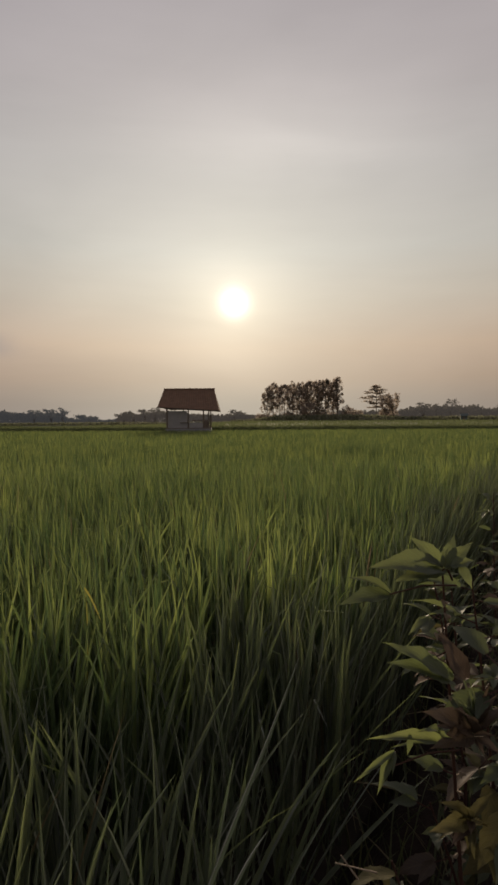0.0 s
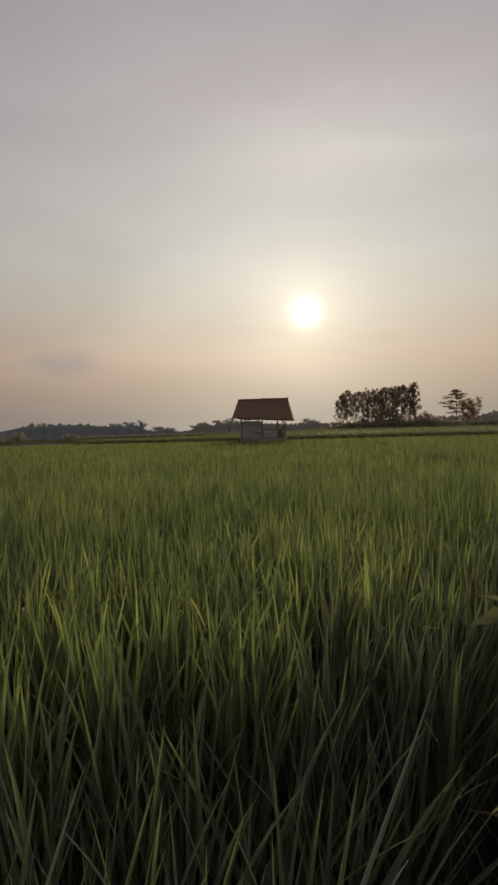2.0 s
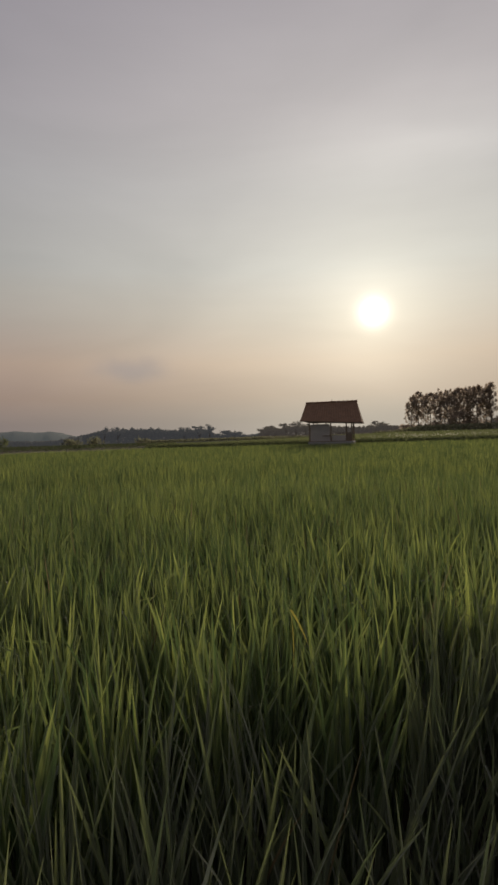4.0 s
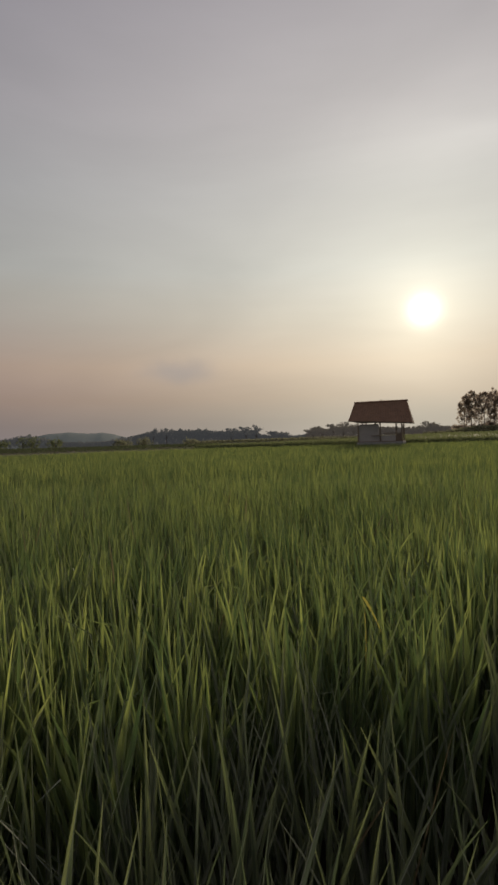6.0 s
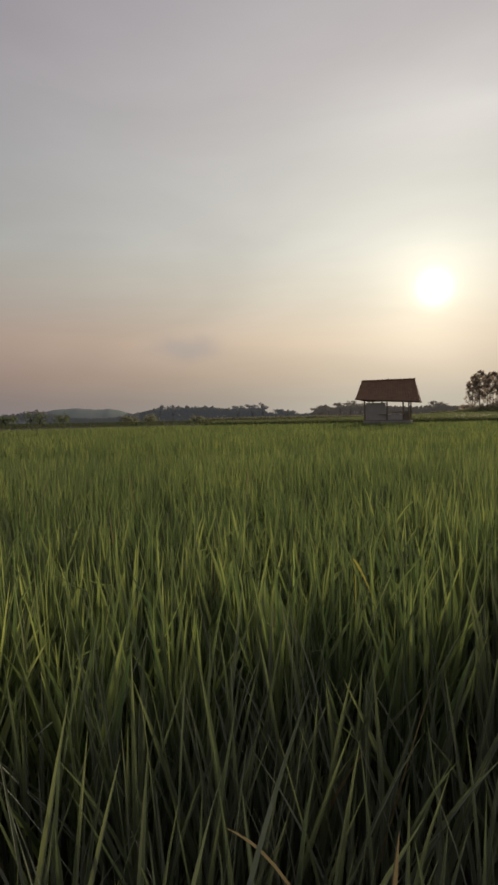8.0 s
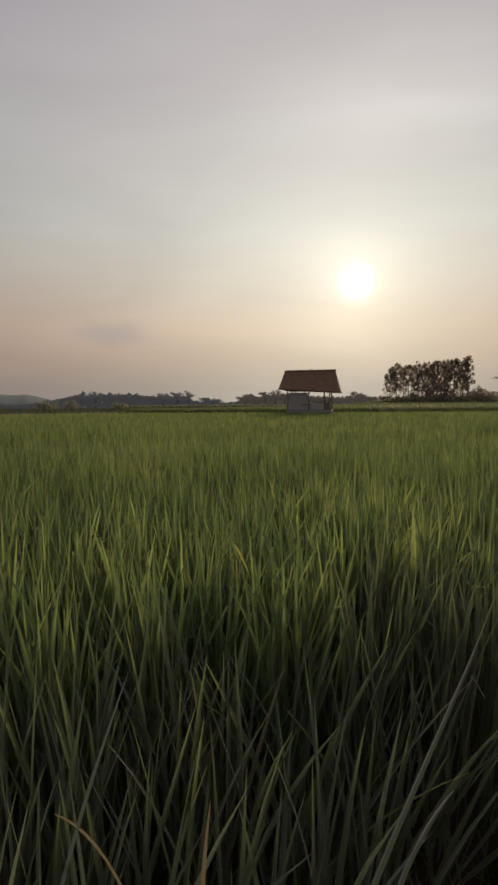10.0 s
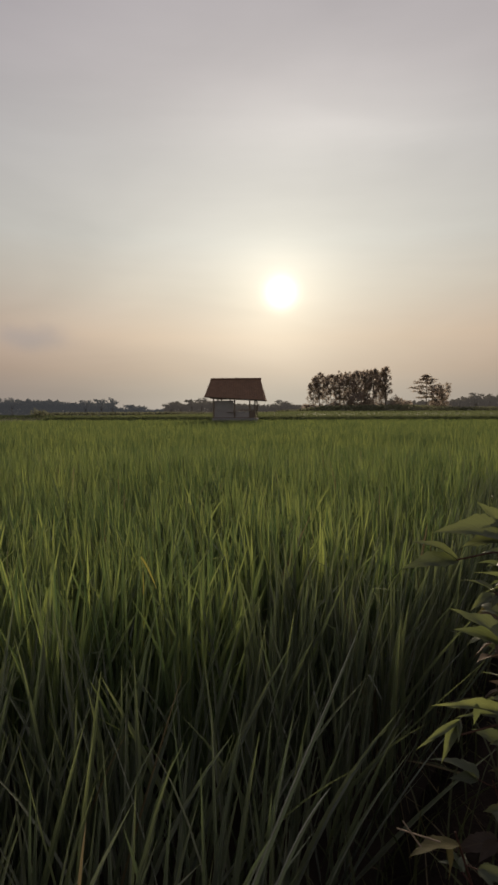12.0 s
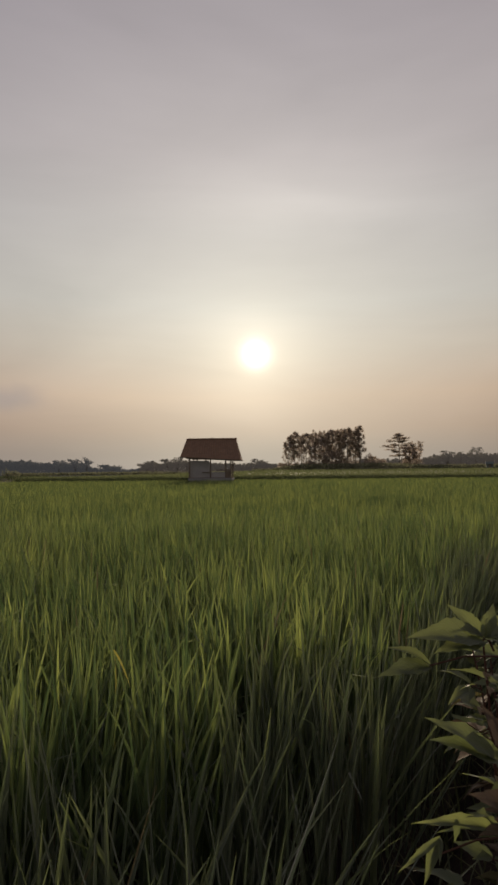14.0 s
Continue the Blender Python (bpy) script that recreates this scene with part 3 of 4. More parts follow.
def build_hut():
    hut = tagged(new("field_hut"), "open timber field hut with brown tiled roof on grey plinth", "hut")
    hut.location = (-5.30, 46.2, 0)
    # local: x along the ridge, y away from the paddy
    w, d = 1.90, 2.6
    part("plinth", box(bmesh.new(), -w - .05, w + .04, -.12, d + .12, 0, .96, .03), M_SLAB, hut, "grey concrete plinth")
    part("floor", box(bmesh.new(), -w, w, 0, d, .962, 1.03, .01), M_POST, hut)
    for x, y in ((-w + .06, .08), (.02, .08), (w - .10, .08), (-w + .72, .32), (-.42, .32), (w - .60, .6), (-w + .1, d - .1), (w - .1, d - .1)):
        part("post", tube(bmesh.new(), [(x, y, 1.03), (x + .012, y, 1.9), (x, y, 3.0)], [.065, .06, .06], 6), M_POST, hut)
    for y in (.08, d - .1):
        part("beam", box(bmesh.new(), -w - .1, w + .1, y - .05, y + .05, 2.66, 2.80, .01), M_POST, hut)
    part("front_panel", box(bmesh.new(), -w + .14, -.10, .20, .24, 1.03, 2.50, .005), M_PALE, hut, "pale upright board panel")
    part("side_panel", box(bmesh.new(), -w + .02, -w + .06, .4, d - .2, 1.03, 1.9, .005), M_PALE, hut)
    part("low_panel", box(bmesh.new(), -.098, w - .62, .16, .20, 1.03, 1.50, .005), M_PALE, hut, "low pale board panel")
    part("rail", box(bmesh.new(), -.7, .0, .05, .11, 1.45, 1.52, .01), M_POST, hut)
    part("rail", box(bmesh.new(), .1, w - .2, d - .18, d - .1, 1.66, 1.73, .01), M_POST, hut)
    part("bench_seat", box(bmesh.new(), -.75, .85, .9, 1.5, 1.38, 1.45, .01), M_POST, hut)
    part("crate", box(bmesh.new(), w - .55, w - .15, .2, .7, 1.03, 1.62, .02), M_POST, hut, "dark upright crate")
    # roof: two slopes that flare out towards the eaves, end slopes at the gables
    zr, yc = 4.45, d / 2
    rl, rr = -2.28, 2.23           # ridge ends
    el, er = -2.60, 2.70           # eaves ends
    hang = 1.6 + d / 2 - 1.3
    rows = 13
    roof = part("roof_frame", box(bmesh.new(), rl, rr, yc - .05, yc + .05, zr - .16, zr - .05, .01), M_POST, hut)
    rng = random.Random(4)
    for side in (-1, 1):
        bm = bmesh.new()
        top, low = [], []
        for t in (0, .25, .5, .75, 1):
            for u in (0, .5, 1):
                xl, xr = rl + (el - rl) * t, rr + (er - rr) * t
                z = zr + (2.87 - .30 * u - zr) * t - .10 * math.sin(math.pi * t) - .045
                top.append(bm.verts.new((xl + (xr - xl) * u, yc + side * hang * t, z)))
                low.append(bm.verts.new((xl + (xr - xl) * u, yc + side * hang * t, z - .05)))
        for r in range(4):
            for c in range(2):
                q = [r * 3 + c, r * 3 + c + 1, r * 3 + c + 4, r * 3 + c + 3]
                bm.faces.new([top[i] for i in q])
                bm.faces.new([low[i] for i in reversed(q)])
        for ring in ([0, 1, 2], [12, 13, 14], [0, 3, 6, 9, 12], [2, 5, 8, 11, 14]):
            for i, j in zip(ring, ring[1:]):
                bm.faces.new((top[i], top[j], low[j], low[i]))
        part("roof_deck", bm, M_POST, roof)
    eave = lambda u: 2.87 + (2.57 - 2.87) * u          # the left eave stands higher than the right
    for side in (-1, 1):
        for r in range(rows):
            t0, t1 = r / rows, (r + 1.25) / rows
            cols = 24
            for c in range(cols):
                u0, u1 = c / cols, (c + 1) / cols
                bm = bmesh.new()
                vs = []
                lift = .010 + rng.uniform(-.006, .006)
                for t, raised in ((t0, 0.0), (t1, lift)):
                    for u in (u0 + .002, (u0 + u1) / 2, u1 - .002):
                        xl, xr = rl + (el - rl) * t, rr + (er - rr) * t
                        x = xl + (xr - xl) * u
                        sag = -.10 * math.sin(math.pi * t)
                        z = zr + (eave(u) - zr) * t + sag + raised
                        bow = .012 if abs(u - (u0 + u1) / 2) < 1e-6 else 0
                        vs.append((x, yc + side * hang * t, z + bow))
                top = [bm.verts.new(v) for v in vs]
                low = [bm.verts.new((x, y, z - .03)) for x, y, z in vs]
                for i in (0, 1):
                    bm.faces.new((top[i], top[i + 1], top[i + 4], top[i + 3]))
                    bm.faces.new((low[i], low[i + 3], low[i + 4], low[i + 1]))
                bm.faces.new((top[3], top[4], low[4], low[3]))
                bm.faces.new((top[4], top[5], low[5], low[4]))
                bm.faces.new((top[0], top[3], low[3], low[0]))
                bm.faces.new((top[2], low[2], low[5], top[5]))
                part("roof_tile", bm, M_ROOF, roof)
    for sgn, a, b in ((-1, rl, el), (1, rr, er)):
        bm = bmesh.new()
        z = eave(0 if sgn < 0 else 1)
        p = [(a, yc, zr - .05), (b, yc - hang, z - .06), (b, yc + hang, z - .06)]
        q = [(x - sgn * .06, y, zz) for x, y, zz in p]
        va, vb = [bm.verts.new(v) for v in p], [bm.verts.new(v) for v in q]
        bm.faces.new(va), bm.faces.new(vb)
        for i in range(3):
            bm.faces.new((va[i], va[(i + 1) % 3], vb[(i + 1) % 3], vb[i]))
        part("gable_board", bm, M_ROOF, hut)
    n = 12
    for i in range(n):
        x0, x1 = rl + (rr - rl) * i / n, rl + (rr - rl) * (i + 1.1) / n
        part("ridge_tile", tube(bmesh.new(), [(x0, yc, zr + .0), (x1, yc, zr + .02)], [.075, .09], 8), M_ROOF, hut)
    part("ridge_knob", tube(bmesh.new(), [(.05, yc, zr + .05), (.05, yc, zr + .16)], [.07, .04], 7), M_ROOF, hut)
    return hut


build_hut()

# ---------------------------------------------------------------- trees


def trunk_parts(rng, tree, height, radius, limbs, spread_r, low=.35, lean=.03):
    """A tapered, slightly crooked trunk and its limbs; returns the limb tips."""
    pts = [Vector((0, 0, 0))]
    for i in range(1, 7):
        pts.append(Vector((rng.normal(0, lean) * height * .5 * i / 6, rng.normal(0, lean) * height * .5 * i / 6, height * .92 * i / 6)))
    part("trunk", tube(bmesh.new(), pts, [radius * (1 - .85 * i / 6) for i in range(7)], 7), M_BARK, tree)
    tips = []
    for k in range(limbs):
        t = low + (1 - low) * (k + rng.uniform(0, .9)) / limbs
        i = min(int(t * 6), 5)
        p = pts[i].lerp(pts[i + 1], t * 6 - i)
        a = rng.uniform(0, 2 * np.pi)
        r = spread_r * (1.05 - .55 * t) * rng.uniform(.6, 1.1)
        q = p + Vector((math.cos(a) * r, math.sin(a) * r, r * rng.uniform(.15, .7)))
        mid = p.lerp(q, .5) + Vector((0, 0, -r * .08))
        part("limb", tube(bmesh.new(), [p, mid, q], [radius * .3, radius * .18, radius * .05], 5), M_BARK, tree)
        tips += [q, mid.lerp(q, .5), mid]
    return tips


def crown(rng, tree, centers, per, blob, size, mat, flat=1.0):
    c = np.repeat(np.array([tuple(p) for p in centers]), per, 0)
    off = rng.normal(size=c.shape) * np.array([blob, blob, blob * flat])
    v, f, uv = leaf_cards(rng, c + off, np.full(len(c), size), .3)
    put("crown", mesh_of("crown", v, f, mat, uv), tree)


def tall_tree(seed, at, height, width, label, group=""):
    """A tall slender tree: bare trunk below with thin sprays, then upright tufts of leaves with gaps between them."""
    rng = np.random.default_rng(seed)
    tree = tagged(new("tall_tree"), label, "tree", group)
    tree.location = at
    tips = trunk_parts(rng, tree, height, height * .014, 16, width * .5, .2)
    tufts = []
    for i in range(38):
        t = .30 + .66 * rng.uniform(0, 1) ** .75
        a = rng.uniform(0, 2 * np.pi)
        r = width * .5 * math.sqrt(rng.uniform(.02, 1)) * min(1.0, .45 + 1.1 * t, 2.6 * (1.02 - t) + .22)
        q = Vector((math.cos(a) * r, math.sin(a) * r, height * t))
        size = height * rng.uniform(.022, .045)
        for _ in range(15):                       # each tuft is a short upright cone
            u = rng.uniform(0, 1)
            off = rng.normal(0, size * .55 * (1.15 - u), 2)
            tufts.append((q.x + off[0], q.y + off[1], q.z + (u - .4) * size * 2.4))
    for i in range(26):                           # thin sprays on the lower trunk
        a, r = rng.uniform(0, 2 * np.pi), width * rng.uniform(.1, .42)
        tufts.append((math.cos(a) * r, math.sin(a) * r, height * rng.uniform(.08, .34)))
    crown(rng, tree, [tuple(p) for p in tips] + tufts, 5, height * .012, height * .0165, M_TREE)
    return tree


def layered_tree(seed, at, height, width, label):
    """A tree with flat tiers of foliage on level limbs."""
    rng = np.random.default_rng(seed)
    tree = tagged(new("layered_tree"), label, "tree")
    tree.location = at
    part("trunk", tube(bmesh.new(), [(0, 0, 0), (.1, 0, height * .5), (0, 0, height * .96)], [height * .016, height * .011, .03], 7), M_BARK, tree)
    cs = []
    for k in range(42):
        tier = k // 6
        t = .38 + .57 * tier / 6 + rng.uniform(-.03, .03)
        a = (0, np.pi)[k % 2] + rng.normal(0, .7)
        rr = width * .5 * float(np.interp(t, (.36, .5, .68, .82, .97), (.8, 1.0, .95, .7, .28))) * rng.uniform(.45, 1.05) * (.8, 1.1)[(tier + k) % 2]
        q = Vector((math.cos(a) * rr, math.sin(a) * rr, height * t + rr * rng.uniform(-.04, .20)))
        part("limb", tube(bmesh.new(), [(0, 0, height * t - .2), q], [.08, .02], 4), M_BARK, tree)
        cs += [tuple(q * u + Vector((0, 0, height * t)) * (1 - u)) for u in (.35, .55, .7, .85, 1.0)]
    crown(rng, tree, cs, 11, width * .05, width * .036, M_TREE, .22)
    return tree


def umbrella_tree(seed, at, height, width, label, mat, group=""):
    """A slim tree with a few forking limbs under flat, open plates of leaves."""
    rng = np.random.default_rng(seed)
    tree = tagged(new("umbrella_tree"), label, "tree", group)
    tree.location = at
    fork = height * rng.uniform(.25, .4)
    part("trunk", tube(bmesh.new(), [(0, 0, 0), (rng.normal(0, .3), 0, fork * .6), (rng.normal(0, .3), 0, fork)], [height * .018, height * .014, height * .012], 6), M_BARK, tree)
    cs = []
    for k in range(6):
        a = rng.uniform(0, 2 * np.pi)
        r = width * .5 * rng.uniform(.35, 1.0)
        q = Vector((math.cos(a) * r, math.sin(a) * r, height * rng.uniform(.66, 1.0)))
        part("limb", tube(bmesh.new(), [(0, 0, fork - .3), Vector((q.x * .45, q.y * .45, fork + (q.z - fork) * .65)), q], [height * .008, height * .006, .03], 5), M_BARK, tree)
        for u in (.35, .5, .65, .8):
            cs.append((q.x * u + rng.normal(0, width * .05), q.y * u + rng.normal(0, width * .05), fork + (q.z - fork) * (u + .1)))
        for _ in range(5):
            cs.append((q.x + rng.normal(0, width * .10), q.y + rng.normal(0, width * .10), q.z + rng.normal(0, height * .02)))
    crown(rng, tree, cs, 18, width * .065, width * .05, mat, .6)
    return tree


def round_tree(seed, at, height, width, label, group="", mat=None, name="round_tree", low=.25, per=15):
    """A dense low tree or bush."""
    rng = np.random.default_rng(seed)
    tree = tagged(new(name), label, "bush" if "bush" in name else "tree", group)
    tree.location = at
    tips = trunk_parts(rng, tree, height * .8, height * .02, 7, width * .4, low)
    cs = [tuple(p) for p in tips]
    for i in range(46):
        d = rng.normal(size=3)
        d /= np.linalg.norm(d)
        r = rng.uniform(.35, 1.0) ** .5
        cs.append((d[0] * width * .5 * r, d[1] * width * .5 * r, height * (low + 1) / 2 + d[2] * height * (1 - low) / 2 * r))
    crown(rng, tree, cs, per, width * .06, width * .055, mat or M_TREE)
    return tree


def at_az(az, dist, z=0.0):
    return (math.sin(radians(az)) * dist, math.cos(radians(az)) * dist, z)


def terrace_z(d):
    return float(np.interp(d - 49, [0, 2, 30, 180, 600], [1.0, 1.02, 1.28, 2.28, 2.5]))


def build_grove():
    zg = 2.3
    # the grove: azimuth in degrees, distance, height, width
    spec = ((1.95, 228, 14.6, 6.6), (2.6, 230, 16.7, 6.6), (3.8, 236, 16.4, 6.8), (4.7, 228, 16.8, 6.6), (5.6, 234, 17.0, 6.8), (6.5, 228, 17.3, 6.6),
            (7.3, 234, 18.2, 6.8), (8.2, 228, 17.6, 6.2), (9.4, 230, 18.6, 6.4), (3.3, 246, 16.0, 6.5), (6.1, 246, 17.0, 6.5), (8.8, 244, 18.0, 6.2),
            (2.2, 240, 15.6, 6.4), (4.3, 250, 16.9, 6.8), (5.2, 242, 17.2, 6.6), (6.9, 250, 18.0, 6.8), (7.8, 246, 18.3, 6.6), (9.0, 238, 18.2, 6.0))
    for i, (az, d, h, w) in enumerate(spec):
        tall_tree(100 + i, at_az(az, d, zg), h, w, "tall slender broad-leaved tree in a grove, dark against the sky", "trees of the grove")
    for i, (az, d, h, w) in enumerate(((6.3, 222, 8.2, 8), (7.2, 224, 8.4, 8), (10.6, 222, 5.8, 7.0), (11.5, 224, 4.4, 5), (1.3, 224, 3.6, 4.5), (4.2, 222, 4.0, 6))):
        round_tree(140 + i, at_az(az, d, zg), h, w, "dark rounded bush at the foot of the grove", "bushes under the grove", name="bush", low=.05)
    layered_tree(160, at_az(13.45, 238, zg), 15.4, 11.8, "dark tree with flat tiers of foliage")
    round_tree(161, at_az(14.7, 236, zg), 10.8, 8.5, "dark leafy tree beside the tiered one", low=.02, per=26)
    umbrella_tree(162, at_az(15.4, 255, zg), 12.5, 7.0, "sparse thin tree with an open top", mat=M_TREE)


build_grove()


def leafy_band(name, seed, az0, az1, dist, profile, depth, size, count, mat, z0, label):
    """A far belt of woodland: leafy sprays that fill the height under an uneven top line."""
    rng = np.random.default_rng(seed)
    az = rng.uniform(az0, az1, count)
    d = dist + rng.uniform(0, depth, count)
    top = np.interp(az, [p[0] for p in profile], [p[1] for p in profile])
    lump = np.array([noise.noise(Vector((a * 2.1, seed, 0))) * .12 + noise.noise(Vector((a * 5.0, seed, 4))) * .17 + noise.noise(Vector((a * 13.0, seed, 9))) * .07 for a in az])
    z = z0 + top * (1.07 + 1.1 * lump) * rng.uniform(0, 1, count) ** np.where(rng.uniform(0, 1, count) < .55, .38, 1.1)
    c = np.stack([np.sin(np.radians(az)) * d, np.cos(np.radians(az)) * d, z], 1)
    v, f, uv = leaf_cards(rng, c, np.full(count, size), 0, 1.2)
    return tagged(put(name, mesh_of(name, v, f, mat, uv)), label, "woodland", kind="stuff")


def build_distance():
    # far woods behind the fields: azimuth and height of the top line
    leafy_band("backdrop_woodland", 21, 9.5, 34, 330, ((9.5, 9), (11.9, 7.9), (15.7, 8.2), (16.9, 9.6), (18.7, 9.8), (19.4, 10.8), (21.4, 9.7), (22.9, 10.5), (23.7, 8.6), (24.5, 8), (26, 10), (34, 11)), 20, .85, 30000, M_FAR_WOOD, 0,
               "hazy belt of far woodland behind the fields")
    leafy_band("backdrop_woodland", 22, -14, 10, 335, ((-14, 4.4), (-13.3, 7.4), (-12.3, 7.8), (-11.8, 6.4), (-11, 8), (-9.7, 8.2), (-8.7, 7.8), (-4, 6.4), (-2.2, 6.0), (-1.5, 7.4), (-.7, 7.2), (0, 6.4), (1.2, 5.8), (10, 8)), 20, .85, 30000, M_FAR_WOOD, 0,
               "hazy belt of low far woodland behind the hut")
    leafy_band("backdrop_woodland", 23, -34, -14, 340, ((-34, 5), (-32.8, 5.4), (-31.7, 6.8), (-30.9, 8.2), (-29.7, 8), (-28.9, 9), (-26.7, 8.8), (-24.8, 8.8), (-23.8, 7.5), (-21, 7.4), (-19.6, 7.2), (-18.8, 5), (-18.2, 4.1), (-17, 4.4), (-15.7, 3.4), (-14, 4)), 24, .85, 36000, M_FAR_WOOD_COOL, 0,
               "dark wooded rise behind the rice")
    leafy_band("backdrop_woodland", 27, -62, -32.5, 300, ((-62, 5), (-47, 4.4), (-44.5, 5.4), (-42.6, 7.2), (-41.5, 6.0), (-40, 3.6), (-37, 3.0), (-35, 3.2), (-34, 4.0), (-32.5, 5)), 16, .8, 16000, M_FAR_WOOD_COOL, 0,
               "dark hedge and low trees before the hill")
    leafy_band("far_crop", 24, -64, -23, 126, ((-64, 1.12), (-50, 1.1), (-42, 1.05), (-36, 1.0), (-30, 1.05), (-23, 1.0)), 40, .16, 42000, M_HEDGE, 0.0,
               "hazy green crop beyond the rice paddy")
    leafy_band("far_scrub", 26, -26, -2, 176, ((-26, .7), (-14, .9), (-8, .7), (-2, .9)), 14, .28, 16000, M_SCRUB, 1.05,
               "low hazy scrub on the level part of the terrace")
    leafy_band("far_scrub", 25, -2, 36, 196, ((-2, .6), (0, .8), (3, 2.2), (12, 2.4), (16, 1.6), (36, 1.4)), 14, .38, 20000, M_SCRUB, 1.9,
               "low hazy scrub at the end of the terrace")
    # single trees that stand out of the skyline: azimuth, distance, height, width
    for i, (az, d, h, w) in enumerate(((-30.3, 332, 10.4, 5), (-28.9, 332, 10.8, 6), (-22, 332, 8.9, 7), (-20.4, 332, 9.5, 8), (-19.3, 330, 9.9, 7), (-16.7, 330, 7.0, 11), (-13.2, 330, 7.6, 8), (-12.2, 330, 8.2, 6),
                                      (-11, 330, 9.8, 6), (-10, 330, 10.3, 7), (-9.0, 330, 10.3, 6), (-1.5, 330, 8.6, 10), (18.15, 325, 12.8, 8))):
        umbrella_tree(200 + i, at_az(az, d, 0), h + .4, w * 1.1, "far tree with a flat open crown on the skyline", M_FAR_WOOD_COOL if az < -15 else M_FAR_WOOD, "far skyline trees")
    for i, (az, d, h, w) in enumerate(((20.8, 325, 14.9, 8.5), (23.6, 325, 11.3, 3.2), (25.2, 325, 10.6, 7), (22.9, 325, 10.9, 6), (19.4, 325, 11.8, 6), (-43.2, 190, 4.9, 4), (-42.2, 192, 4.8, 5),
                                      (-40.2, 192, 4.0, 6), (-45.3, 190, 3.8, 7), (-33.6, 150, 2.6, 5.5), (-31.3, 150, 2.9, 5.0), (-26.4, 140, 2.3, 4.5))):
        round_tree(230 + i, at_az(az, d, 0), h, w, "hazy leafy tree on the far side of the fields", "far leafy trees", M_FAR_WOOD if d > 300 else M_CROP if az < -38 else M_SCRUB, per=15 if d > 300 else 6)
    # the blue-grey hill, its haze painted into the material
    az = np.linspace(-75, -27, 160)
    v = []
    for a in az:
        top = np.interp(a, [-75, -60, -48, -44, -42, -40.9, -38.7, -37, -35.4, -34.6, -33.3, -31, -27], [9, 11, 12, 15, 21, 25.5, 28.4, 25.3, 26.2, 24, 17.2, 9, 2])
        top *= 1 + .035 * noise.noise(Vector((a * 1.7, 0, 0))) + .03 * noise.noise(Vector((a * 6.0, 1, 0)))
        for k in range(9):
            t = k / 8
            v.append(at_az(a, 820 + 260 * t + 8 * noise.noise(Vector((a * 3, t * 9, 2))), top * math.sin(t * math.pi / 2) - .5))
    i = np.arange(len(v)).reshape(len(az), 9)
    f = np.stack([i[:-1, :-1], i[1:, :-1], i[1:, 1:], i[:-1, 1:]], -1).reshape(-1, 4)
    tagged(put("backdrop_hill", mesh_of("backdrop_hill", v, f, M_HILL)), "low wooded hill with blue-grey haze painted on", "hill", kind="structure")


build_distance()


def build_far_shed():
    """A small field shed at the end of the terrace."""
    shed = tagged(new("field_shed"), "small pale blue-green field shed far across the terrace", "shed")
    shed.matrix_world = pose(*at_az(22.0, 188, terrace_z(174)), 0, 0, -18) @ Matrix.Scale(.68, 4)
    part("wall", box(bmesh.new(), -1.5, 1.5, -1.1, 1.1, 0, 2.3, .03), M_SHED, shed)
    part("door", box(bmesh.new(), -.4, .4, -1.14, -1.102, 0, 1.9, .01), M_POST, shed)
    bm = bmesh.new()
    a = [bm.verts.new(v) for v in ((-1.8, -1.5, 2.2), (1.8, -1.5, 2.2), (1.8, 0, 3.4), (-1.8, 0, 3.4), (-1.8, 1.5, 2.2), (1.8, 1.5, 2.2))]
    bm.faces.new((a[0], a[1], a[2], a[3])), bm.faces.new((a[3], a[2], a[5], a[4])), bm.faces.new((a[0], a[3], a[4])), bm.faces.new((a[1], a[5], a[2])), bm.faces.new((a[0], a[4], a[5], a[1]))
    part("roof", bm, M_SHED, shed)


build_far_shed()


def build_terrace_growth():
    """Grass on the terrace's face and rim, and the crop on top."""
    rng = np.random.default_rng(31)
    n = 26000
    x = rng.uniform(-25, 40, n)
    d = rng.uniform(0.1, 3.2, n)
    z = np.interp(d, [0, .5, 1.2, 2.6, 4.0], [0.0, .6, .88, .99, 1.02]) - .03
    base = np.stack([x, terrace_front(x) + d, z * np.clip((x + 25.6) / 1.6, 0, 1)], 1)
    v, f, uv = blades(rng, base, rng.uniform(0, 2 * np.pi, n), np.abs(rng.normal(.2, .2, n)), np.abs(rng.normal(.5, .4, n)), rng.uniform(.14, .38, n), rng.uniform(.025, .06, n), 2, False)
    tagged(put("bank_grass", mesh_of("bank_grass", v, f, M_CROP, uv)), "rough grass on the terrace's bank", "grass", kind="stuff")
    n = 40000
    d = 0.8 + 145 * rng.uniform(0, 1, n) ** 1.9
    x = rng.uniform(-24, 45, n) * (1 + d / 50)
    base = np.stack([x, terrace_front(x) + d, terrace_rise(x, terrace_front(x) + d, np.interp(d, [0, .5, 1.2, 2.6, 4, 30, 180], [0, .6, .88, .99, 1.02, 1.3, 2.3])) * np.clip((x + 25.6) / 1.6, 0, 1)], 1)
    v, f, uv = blades(rng, base, rng.uniform(0, 2 * np.pi, n), np.abs(rng.normal(0, .2, n)), np.abs(rng.normal(0, .4, n)), rng.uniform(.10, .22, n) * (1 + d / 90), rng.uniform(.04, .08, n) * (1 + d / 40), 2, False)
    tagged(put("terrace_crop", mesh_of("terrace_crop", v, f, M_CROP, uv)), "young green crop on the raised terrace", "crop", kind="stuff")


build_terrace_growth()

